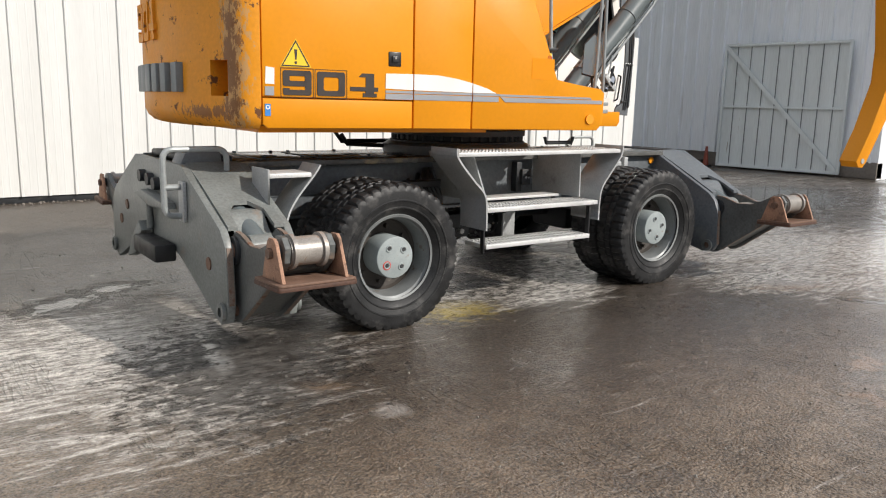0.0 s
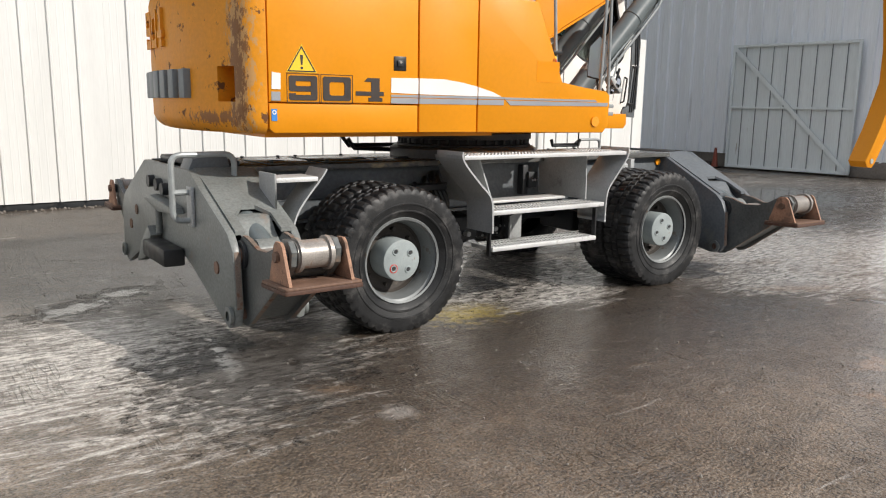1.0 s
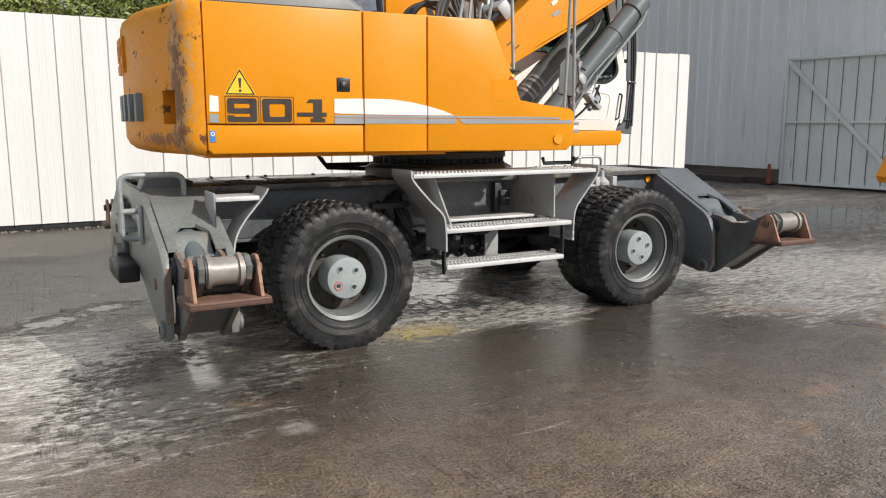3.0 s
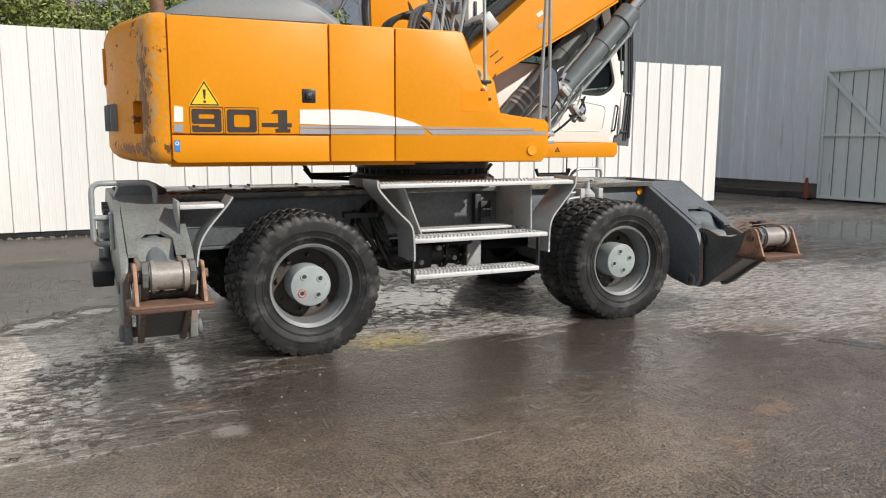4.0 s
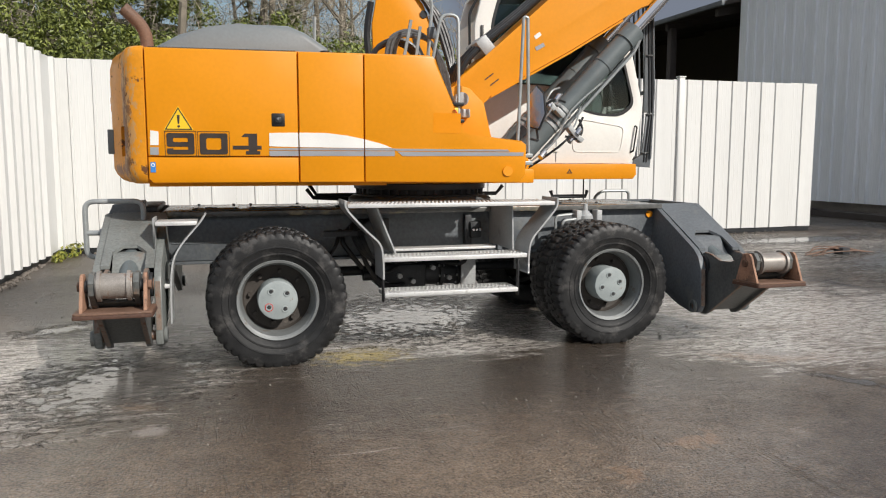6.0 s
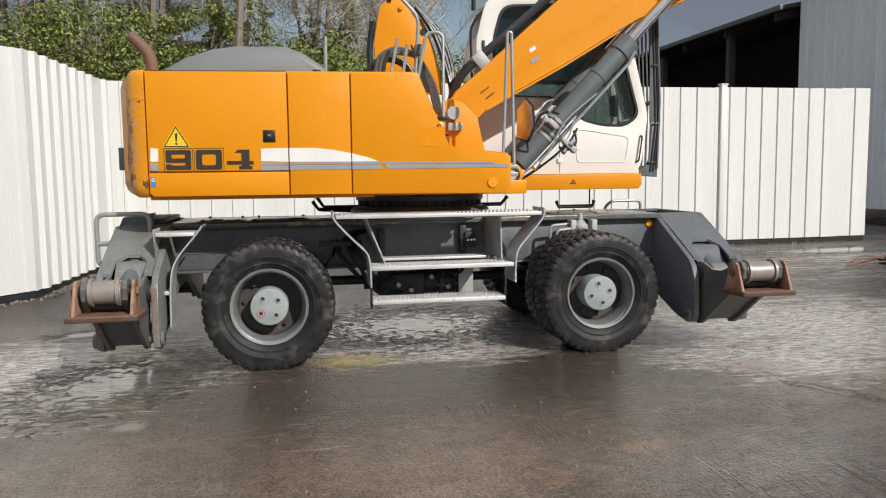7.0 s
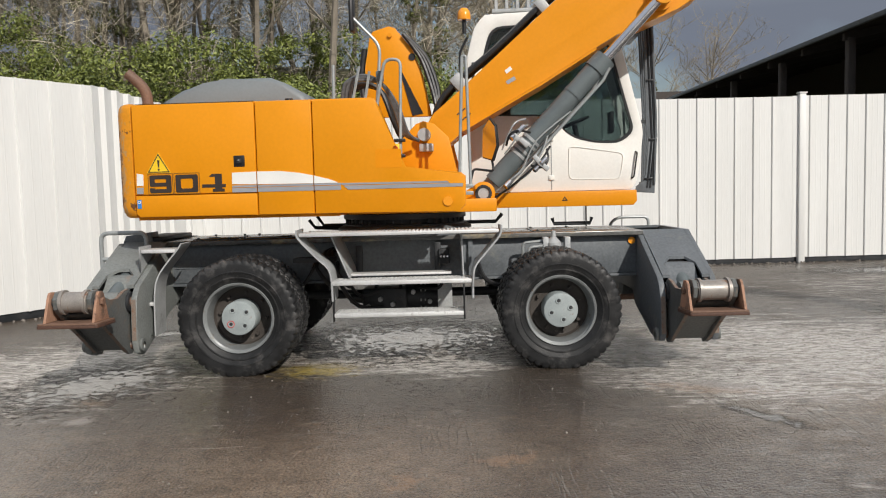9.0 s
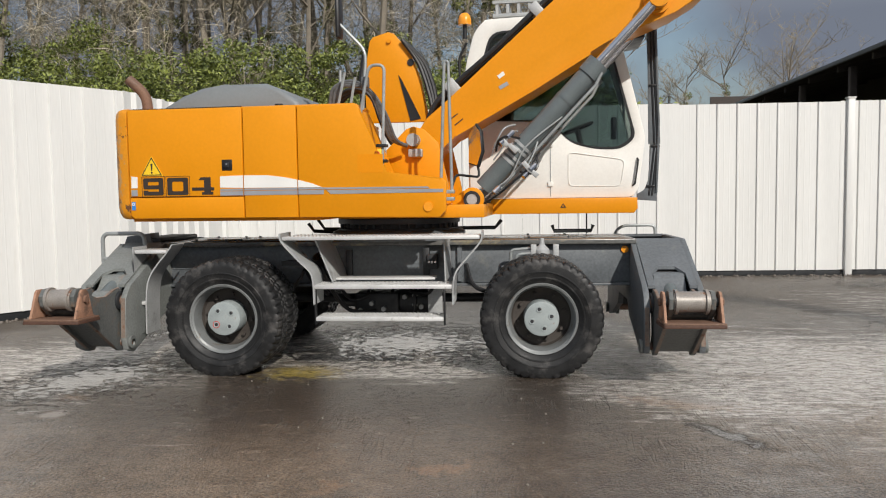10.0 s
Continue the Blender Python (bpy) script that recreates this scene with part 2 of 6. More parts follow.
def ground_material():
    """Wet, uneven asphalt: brown dirt, patches with reflections put into the colour, puddle film and ridges."""
    m = bpy.data.materials.new("wet_asphalt")
    m.use_nodes = True
    n, l = m.node_tree.nodes, m.node_tree.links
    b = n["Principled BSDF"]
    geo = n.new("ShaderNodeNewGeometry")
    mp = n.new("ShaderNodeMapping")
    l.new(geo.outputs["Position"], mp.inputs["Vector"])

    def tex(sc, detail, rough=0.55, src=None, dist=0.0):
        t = n.new("ShaderNodeTexNoise")
        t.inputs["Scale"].default_value, t.inputs["Detail"].default_value = sc, detail
        t.inputs["Roughness"].default_value, t.inputs["Distortion"].default_value = rough, dist
        l.new(src or mp.outputs[0], t.inputs["Vector"])
        return t.outputs["Fac"]

    def rng(v, a, b2, c=0.0, d=1.0):
        r = n.new("ShaderNodeMapRange")
        for k, x in zip(("From Min", "From Max", "To Min", "To Max"), (a, b2, c, d)):
            r.inputs[k].default_value = x
        l.new(v, r.inputs["Value"])
        return r.outputs[0]

    def mixc(f, a, c):
        x = n.new("ShaderNodeMix")
        x.data_type = "RGBA"
        l.new(f, x.inputs["Factor"])
        for k, v in (("A", a), ("B", c)):
            if isinstance(v, tuple):
                x.inputs[k].default_value = (*v, 1)
            else:
                l.new(v, x.inputs[k])
        return x.outputs["Result"]
    def turned(angle, sx, sy):
        q = n.new("ShaderNodeMapping")
        q.inputs["Rotation"].default_value, q.inputs["Scale"].default_value = (0, 0, radians(angle)), (sx, sy, 1)
        l.new(geo.outputs["Position"], q.inputs["Vector"])
        return q.outputs[0]

    def calc(op, a, b2, c2=None):
        x = n.new("ShaderNodeMath")
        x.operation = op
        for i, v in enumerate((a, b2, c2)):
            if v is None:
                continue
            if isinstance(v, (int, float)):
                x.inputs[i].default_value = v
            else:
                l.new(v, x.inputs[i])
        return x.outputs[0]

    edge = tex(9.0, 7, 0.7)

    def blot(x, y, rx, ry, angle, rough=1.3, soft=0.35):
        """A patch with a ragged outline."""
        q = n.new("ShaderNodeMapping")
        q.vector_type = "TEXTURE"
        q.inputs["Location"].default_value, q.inputs["Rotation"].default_value, q.inputs["Scale"].default_value = (x, y, 0), (0, 0, radians(angle)), (rx, ry, 1)
        l.new(geo.outputs["Position"], q.inputs["Vector"])
        ln = n.new("ShaderNodeVectorMath")
        ln.operation = "LENGTH"
        l.new(q.outputs[0], ln.inputs[0])
        return rng(calc("MULTIPLY_ADD", edge, rough * 3.2, ln.outputs["Value"]), 1.0 + rough * 1.6 + soft, 1.0 + rough * 1.6 - soft)

    def many(rows):
        out = None
        for r in rows:
            k = blot(*r)
            out = k if out is None else calc("MAXIMUM", out, k)
        return out
    soft = turned(-24, 1.0, 1.35)
    patch = tex(0.45, 6, 0.62)
    brown = tex(0.9, 7, 0.64)
    mottle = tex(5.5, 6, 0.7)
    grain = tex(120, 3, 0.7)
    speck = tex(210, 2, 0.6)
    pebble = n.new("ShaderNodeTexVoronoi")
    pebble.inputs["Scale"].default_value = 95
    l.new(mp.outputs[0], pebble.inputs["Vector"])
    lump = tex(34, 3, 0.6)
    ridge = tex(1.5, 6, 0.6, soft, 0.6)
    crest = n.new("ShaderNodeTexNoise")
    crest.noise_type = "RIDGED_MULTIFRACTAL"
    crest.inputs["Scale"].default_value, crest.inputs["Detail"].default_value, crest.inputs["Roughness"].default_value = 3.2, 5, 0.6
    l.new(turned(-20, 1.0, 1.8), crest.inputs["Vector"])
    crest = rng(crest.outputs["Fac"], 0.2, 1.6)
    tread = tex(7.0, 3, 0.55, turned(62, 1.0, 3.2), 0.3)
    # dirt tones, then darker creases and paler crests
    c = mixc(rng(brown, 0.34, 0.66), (0.050, 0.037, 0.027), (0.120, 0.080, 0.050))
    c = mixc(rng(patch, 0.50, 0.68, 0, 0.6), c, (0.12, 0.098, 0.080))
    c = mixc(rng(mottle, 0.50, 0.66, 0, 0.7), c, (0.26, 0.19, 0.125))
    c = mixc(rng(mottle, 0.47, 0.33, 0, 0.75), c, (0.028, 0.020, 0.014))
    c = mixc(rng(crest, 0.22, 0.05, 0, 0.6), c, (0.020, 0.015, 0.011))
    c = mixc(rng(crest, 0.50, 0.80, 0, 0.5), c, (0.27, 0.215, 0.16))
    # Damp ground, with the machine's dark reflection painted into its colour.
    damp_reflection = many([(0.7, -2.3, 2.5, 1.5, 6, 0.7, 0.8), (-2.55, -0.75, 0.55, 1.1, 12, 0.6, 0.5), (1.2, -3.8, 1.6, 0.9, 0, 0.7, 0.8), (-1.1, -2.3, 1.2, 0.8, -10, 0.7, 0.8)])
    c = mixc(rng(damp_reflection, 0, 1, 0, 0.52), c, (0.042, 0.0265, 0.015))
    stone_fade = rng(damp_reflection, 0, 1, 1.0, 0.6)
    back = many([(-5.5, 3.2, 3.2, 2.2, -10, 0.6, 0.7), (4.0, 3.9, 3.6, 1.9, 0, 0.6, 0.7), (-0.5, 4.6, 4.0, 2.2, 0, 0.6, 0.7)])
    c = mixc(rng(back, 0, 1, 0, 0.5), c, (0.050, 0.043, 0.038))
    # Paler patches: reflected fence and sky brightness is put into the base colour.
    light = many([(-4.3, -2.2, 1.2, 1.0, 0, 0.7, 0.8), (4.6, -1.2, 1.9, 1.0, -25, 0.8, 0.8), (-2.9, -3.8, 1.4, 0.9, 10, 0.8, 0.8), (-0.4, -3.7, 1.5, 0.7, 20, 0.8, 0.8), (3.6, -2.3, 1.3, 0.9, 30, 0.8, 0.8)])
    c = mixc(calc("MULTIPLY", light, rng(tex(3.1, 9, 0.75), 0.36, 0.58, 0.20, 0.65)), c, (0.42, 0.325, 0.235))
    # stones in the binder
    tint = n.new("ShaderNodeSeparateColor")
    l.new(pebble.outputs["Color"], tint.inputs[0])
    c = mixc(calc("MULTIPLY", rng(tint.outputs[0], 0.55, 1.0, 0, 0.30), stone_fade), c, (0.36, 0.275, 0.195))
    c = mixc(rng(tint.outputs[1], 0.40, 0.05, 0, 0.50), c, (0.012, 0.009, 0.007))
    c = mixc(rng(pebble.outputs["Distance"], 0.45, 0.75, 0, 0.35), c, (0.012, 0.010, 0.008))
    # paler where pit is high, darker where it is low
    pit = tex(58, 2, 0.55)
    c = mixc(calc("MULTIPLY", rng(pit, 0.55, 0.70, 0, 0.55), stone_fade), c, (0.30, 0.235, 0.175))
    c = mixc(rng(pit, 0.46, 0.33, 0, 0.65), c, (0.012, 0.009, 0.007))
    c = mixc(calc("MULTIPLY", rng(grain, 0.56, 0.74, 0, 0.5), stone_fade), c, (0.36, 0.29, 0.22))
    c = mixc(rng(speck, 0.68, 0.74, 0, 0.7), c, (0.50, 0.46, 0.41))
    # Pale silt streaks; the white fence's glare on wet ground is painted in with them.
    silt_glare = many([(-2.9, -1.6, 0.85, 0.65, 20, 0.4, 0.8), (2.6, -1.7, 0.9, 0.6, -30, 0.4, 0.8), (-3.2, -0.8, 1.5, 1.0, 10, 0.4, 0.9), (0.0, -0.1, 1.5, 1.0, 0, 0.4, 0.5), (4.3, -1.0, 2.2, 1.6, -15, 0.4, 0.8), (0.2, -0.75, 0.8, 0.6, 0, 0.4, 0.5), (9.5, 3.5, 3.0, 2.0, 20, 0.4, 0.9)])
    glare_smear = rng(calc("MULTIPLY_ADD", silt_glare, 0.235, tex(2.6, 13, 0.84, turned(-16, 0.55, 2.3), 0.9)), 0.585, 0.70)
    c = mixc(calc("MULTIPLY", glare_smear, rng(calc("MULTIPLY_ADD", tex(16.0, 4, 0.65, turned(-14, 0.5, 1.6)), 0.7, calc("MULTIPLY", lump, 0.3)), 0.42, 0.56, 0.10, 1.0)), c, (0.72, 0.67, 0.61))
    groove = calc("MULTIPLY", rng(calc("ABSOLUTE", calc("SUBTRACT", tread, 0.5), 0.0), 0.0, 0.020, 1.0, 0.0), calc("MULTIPLY", damp_reflection, rng(patch, 0.44, 0.56)))
    c = mixc(rng(groove, 0, 1, 0, 0.45), c, (0.018, 0.013, 0.010))
    rust = tex(1.1, 8, 0.72)
    c = mixc(rng(rust, 0.64, 0.74, 0, 0.40), c, (0.26, 0.13, 0.055))
    rusty = many([(-2.34, -1.94, 0.17, 0.10, -35, 2.0), (2.35, -1.96, 0.34, 0.14, -20, 2.0), (0.73, -3.41, 0.16, 0.07, 20, 2.2), (0.15, -3.71, 0.12, 0.06, 60, 2.2)])
    c = mixc(rng(rusty, 0, 1, 0, 0.45), c, (0.33, 0.20, 0.11))
    pale = many([(-2.18, -2.44, 0.09, 0.08, 0, 0.6), (2.45, -1.85, 0.22, 0.1, -30), (-2.6, 0.05, 0.35, 0.12, 60)])
    c = mixc(rng(pale, 0, 1, 0, 0.75), c, (0.32, 0.29, 0.26))
    yellow = blot(-0.72, -1.05, 0.24, 0.17, 5, 2.2, 0.8)
    c = mixc(rng(yellow, 0, 1, 0, 0.8), c, (0.50, 0.37, 0.06))
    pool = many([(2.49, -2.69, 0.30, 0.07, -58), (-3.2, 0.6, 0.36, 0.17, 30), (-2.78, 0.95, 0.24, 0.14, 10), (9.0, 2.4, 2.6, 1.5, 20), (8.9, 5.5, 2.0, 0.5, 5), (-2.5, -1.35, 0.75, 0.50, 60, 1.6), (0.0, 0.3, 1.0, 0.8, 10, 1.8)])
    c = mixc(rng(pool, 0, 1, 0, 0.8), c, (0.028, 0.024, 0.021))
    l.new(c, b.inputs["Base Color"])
    score = tex(9.0, 2, 0.5, turned(58, 1.0, 0.10), 0.2)
    score2 = tex(8.0, 2, 0.5, turned(-35, 1.0, 0.13), 0.2)
    mark = calc("MAXIMUM", rng(calc("ABSOLUTE", calc("SUBTRACT", score, 0.5), 0.0), 0.0, 0.018, 1.0, 0.0), rng(calc("ABSOLUTE", calc("SUBTRACT", score2, 0.47), 0.0), 0.0, 0.014, 1.0, 0.0))
    mark = calc("MULTIPLY", mark, rng(tex(1.3, 4, 0.6), 0.50, 0.60))
    # water film
    sheet = calc("MULTIPLY", rng(tex(0.55, 5, 0.6), 0.34, 0.50, 0.1, 1.0), rng(tex(7.0, 9, 0.78), 0.42, 0.56, 0.45, 1.0))
    wet = calc("MULTIPLY", calc("MAXIMUM", calc("MAXIMUM", sheet, calc("MAXIMUM", damp_reflection, blot(-3.0, -1.6, 1.3, 0.9, 0, 0.7, 0.8))), calc("MAXIMUM", pool, glare_smear)), rng(back, 0, 1, 1.0, 0.12))
    high = calc("MULTIPLY_ADD", lump, 0.5, calc("MULTIPLY_ADD", tex(11.0, 5, 0.62, turned(-24, 1.0, 1.6)), 0.9, calc("MULTIPLY", crest, 0.25)))
    wet = calc("MULTIPLY", wet, rng(high, 0.80, 1.0, 1.0, 0.3))
    wet = calc("MAXIMUM", wet, calc("MULTIPLY", pool, 0.9))
    l.new(rng(wet, 0, 1, 0.55, 0.32), b.inputs["Roughness"])
    l.new(rng(wet, 0, 1, 0.22, 0.5), b.inputs["Specular IOR Level"])
    l.new(rng(wet, 0, 1, 0.12, 1.0), b.inputs["Coat Weight"])
    l.new(rng(wet, 0, 1, 0.20, 0.025), b.inputs["Coat Roughness"])
    b.inputs["Coat IOR"].default_value = 1.6
    stones = calc("MULTIPLY", rng(pebble.outputs["Distance"], 0.0, 0.70, 1.0, 0.0), rng(tint.outputs[2], 0, 1, 0.5, 1.3))
    lumps = calc("MULTIPLY_ADD", pit, 1.5, calc("MULTIPLY_ADD", lump, 1.4, calc("MULTIPLY", stones, 0.5)))
    coarse = n.new("ShaderNodeBump")
    coarse.inputs["Strength"].default_value, coarse.inputs["Distance"].default_value = 1.0, 0.028
    print_rows = n.new("ShaderNodeTexWave")
    print_rows.inputs["Scale"].default_value, print_rows.inputs["Distortion"].default_value = 3.4, 5.0
    print_rows.inputs["Detail"].default_value, print_rows.inputs["Detail Scale"].default_value = 4, 2.5
    l.new(turned(68, 1.0, 1.0), print_rows.inputs["Vector"])
    rows = calc("MULTIPLY", print_rows.outputs["Fac"], many([(0.2, -0.5, 2.0, 0.5, 6, 0.7, 0.6), (2.6, -1.0, 1.0, 0.5, -20, 0.7, 0.6), (-3.0, -1.0, 0.9, 0.5, 20, 0.7, 0.6)]))
    wave = calc("MULTIPLY_ADD", calc("MAXIMUM", groove, mark), -0.28, calc("MULTIPLY_ADD", crest, 1.5, calc("MULTIPLY_ADD", rows, 0.18, ridge)))
    l.new(calc("MULTIPLY", wave, rng(pool, 0, 1, 1.0, 0.06)), coarse.inputs["Height"])
    fine = n.new("ShaderNodeBump")
    fine.inputs["Strength"].default_value, fine.inputs["Distance"].default_value = 1.0, 0.0085
    l.new(lumps, fine.inputs["Height"])
    l.new(coarse.outputs[0], fine.inputs["Normal"])
    l.new(fine.outputs[0], b.inputs["Normal"])
    film = n.new("ShaderNodeBump")
    film.inputs["Strength"].default_value, film.inputs["Distance"].default_value = 1.0, 0.0042
    l.new(calc("MULTIPLY", lumps, rng(pool, 0, 1, 1.0, 0.04)), film.inputs["Height"])
    l.new(coarse.outputs[0], film.inputs["Normal"])
    l.new(film.outputs[0], b.inputs["Coat Normal"])
    return m


ASPHALT = ground_material()


# ---- mesh helpers ----
def mesh(name, bm, mat, smooth=None):
    me = bpy.data.meshes.new(name)
    bmesh.ops.recalc_face_normals(bm, faces=bm.faces)
    bm.to_mesh(me)
    bm.free()
    me.materials.append(mat)
    if smooth is not None:
        me.shade_smooth()
        me.set_sharp_from_angle(angle=radians(smooth))
    return me


def part(name, bm, mat, parent, label="", m=None, smooth=35):
    """Links a bmesh as one mesh object under a thing or a part."""
    ob = new(name, mesh(name, bm, mat, smooth))
    ob.parent = parent
    if m is not None:
        ob.matrix_basis = m
    return tagged(ob, label)


def thing(name, label, category, group="", m=None, kind=""):
    ob = tagged(new(name), label, category, group, kind)
    ob.empty_display_size = 0.2
    if m is not None:
        ob.matrix_basis = m
    return ob


def box(bm, a, b, bevel=0.0):
    """An axis-aligned block from corner a to corner b."""
    r = bmesh.ops.create_cube(bm, size=1)
    for v in r["verts"]:
        v.co = Vector([(p + q) / 2 + (q - p) * c for p, q, c in zip(a, b, v.co)])
    if bevel:
        es = {e for v in r["verts"] for e in v.link_edges}
        bmesh.ops.bevel(bm, geom=list(es), offset=bevel, segments=2, affect="EDGES", profile=0.5)
    return bm


AXES = {"x": (1, 2, 0), "y": (0, 2, 1), "z": (0, 1, 2)}


def prism(bm, points, axis, a, b, bevel=0.0, holes=()):
    """A polygon of two coordinates pushed along the axis from a to b, with holes cut through."""
    i, j, k = AXES[axis]

    def put(p, h):
        co = [0, 0, 0]
        co[i], co[j], co[k] = p[0], p[1], h
        return bm.verts.new(co)
    made = []
    if not holes:
        lo, hi = [put(p, a) for p in points], [put(p, b) for p in points]
        made += [bm.faces.new(lo), bm.faces.new(hi[::-1])]
        loops = [(lo, hi)]
    else:
        loops = []
        for h in (a, b):
            edges, rings = [], []
            for ring in (points, *holes):
                vs = [put(p, h) for p in ring]
                rings.append(vs)
                edges += [bm.edges.new((vs[q], vs[(q + 1) % len(vs)])) for q in range(len(vs))]
            bmesh.ops.triangle_fill(bm, use_beauty=True, edges=edges)
            loops.append(rings)
        loops = list(zip(*loops))
    outer = []
    for lo, hi in loops:
        for q in range(len(lo)):
            r = (q + 1) % len(lo)
            outer.append(bm.faces.new((lo[q], hi[q], hi[r], lo[r])))
    if bevel:
        es = set()
        for f in outer:
            es.update(e for e in f.edges if abs(e.verts[0].co[k] - e.verts[1].co[k]) < 1e-6)
        bmesh.ops.bevel(bm, geom=list(es), offset=bevel, segments=2, affect="EDGES", profile=0.5)
    return bm


def rod(bm, p, q, r, n=16, r2=None):
    """A round bar from p to q."""
    p, q = Vector(p), Vector(q)
    d = q - p
    m = Matrix.Translation((p + q) / 2) @ d.to_track_quat("Z", "Y").to_matrix().to_4x4()
    bmesh.ops.create_cone(bm, cap_ends=True, segments=n, radius1=r, radius2=r if r2 is None else r2, depth=d.length, matrix=m)
    return bm


def smooth_path(pts, n=6):
    """A rounded polyline through the points."""
    pts = [Vector(p) for p in pts]
    out = []
    for i in range(len(pts) - 1):
        p0, p1, p2, p3 = pts[max(i - 1, 0)], pts[i], pts[i + 1], pts[min(i + 2, len(pts) - 1)]
        for s in range(n):
            t = s / n
            out.append(0.5 * (2 * p1 + (p2 - p0) * t + (2 * p0 - 5 * p1 + 4 * p2 - p3) * t * t + (3 * p1 - p0 - 3 * p2 + p3) * t ** 3))
    return out + [pts[-1]]


def rounded(pts, r=0.05, n=4):
    """A polyline whose corners are rounded."""
    pts = [Vector(p) for p in pts]
    out = [pts[0]]
    for a, b, c in zip(pts, pts[1:], pts[2:]):
        u, w = (a - b), (c - b)
        k = min(r, u.length / 2, w.length / 2)
        s, e = b + u.normalized() * k, b + w.normalized() * k
        out += [s.lerp(b, t / n).lerp(b.lerp(e, t / n), t / n) for t in range(n + 1)]
    return out + [pts[-1]]


def tube(bm, pts, r, n=8):
    """A pipe along a polyline."""
    pts = [Vector(p) for p in pts]
    rings, up = [], None
    for i, p in enumerate(pts):
        d = (pts[min(i + 1, len(pts) - 1)] - pts[max(i - 1, 0)]).normalized()
        if up is None:
            up = d.orthogonal().normalized()
        up = (up - d * up.dot(d)).normalized()
        side = d.cross(up)
        rings.append([bm.verts.new(p + r * (math.cos(a) * up + math.sin(a) * side)) for a in [2 * math.pi * k / n for k in range(n)]])
    for a, b in zip(rings, rings[1:]):
        for k in range(n):
            bm.faces.new((a[k], a[(k + 1) % n], b[(k + 1) % n], b[k]))
    bm.faces.new(rings[0]), bm.faces.new(rings[-1][::-1])
    return bm


def strip(bm, pts, axis, a, b, thick):
    """A bent flat bar: a polyline in the plane across the axis, as wide as a to b."""
    i, j, k = AXES[axis]
    left, right = [], []
    for q, p in enumerate(pts):
        d = Vector(pts[min(q + 1, len(pts) - 1)]).xy - Vector(pts[max(q - 1, 0)]).xy
        nrm = Vector((-d.y, d.x)).normalized() * thick / 2
        left.append((p[0] + nrm.x, p[1] + nrm.y))
        right.append((p[0] - nrm.x, p[1] - nrm.y))
    for q in range(len(pts) - 1):
        prism(bm, [left[q], left[q + 1], right[q + 1], right[q]], axis, a, b)
    bmesh.ops.remove_doubles(bm, verts=bm.verts, dist=1e-4)
    return bm


def lathe(bm, profile, n=48):
    """A profile of (radius, y) turned about the y axis."""
    rings = [[bm.verts.new((r * math.cos(2 * math.pi * k / n), y, r * math.sin(2 * math.pi * k / n))) for k in range(n)] for r, y in profile]
    for a, b in zip(rings, rings[1:]):
        for k in range(n):
            bm.faces.new((a[k], a[(k + 1) % n], b[(k + 1) % n], b[k]))
    return bm


def B():
    return bmesh.new()


def round_poly(pts, r, n=4):
    """A closed outline with its corners rounded."""
    out = []
    for i, b in enumerate(pts):
        a, b, c = Vector(pts[i - 1]), Vector(b), Vector(pts[(i + 1) % len(pts)])
        k = min(r, (a - b).length * 0.45, (c - b).length * 0.45)
        s, e = b + (a - b).normalized() * k, b + (c - b).normalized() * k
        out += [tuple(s.lerp(b, t / n).lerp(b.lerp(e, t / n), t / n)) for t in range(n + 1)]
    return out


def arc(cx, cy, r, a0, a1, n=8):
    return [(cx + r * math.cos(radians(a0 + (a1 - a0) * i / n)), cy + r * math.sin(radians(a0 + (a1 - a0) * i / n))) for i in range(n + 1)]


# ---- ground, fences, barn ----
bm = B()
bmesh.ops.create_grid(bm, x_segments=60, y_segments=60, size=600)
tagged(new("ground", mesh("ground", bm, ASPHALT)), "wet dark brown asphalt yard with puddles and dirt", "ground", kind="structure")


def sheet_profile(length, pitch, depth=0.03, rib=0.05):
    """The plan of a ribbed sheet: pans with two shallow stiffening beads between narrow raised ribs."""
    pts, x = [], 0.0
    while x < length - 1e-6:
        w = min(pitch, length - x)
        pts.append((x, 0))
        if w == pitch:
            for k in (0.30, 0.62):
                b = x + (pitch - rib) * k
                pts += [(b - 0.010, 0), (b - 0.004, -0.0014), (b + 0.004, -0.0014), (b + 0.010, 0)]
        pts.append((x + max(w - rib, 0), 0))
        if w == pitch:
            pts += [(x + pitch - rib * 0.75, -depth), (x + pitch - rib * 0.25, -depth)]
        x += w
    return pts + [(length, 0)]


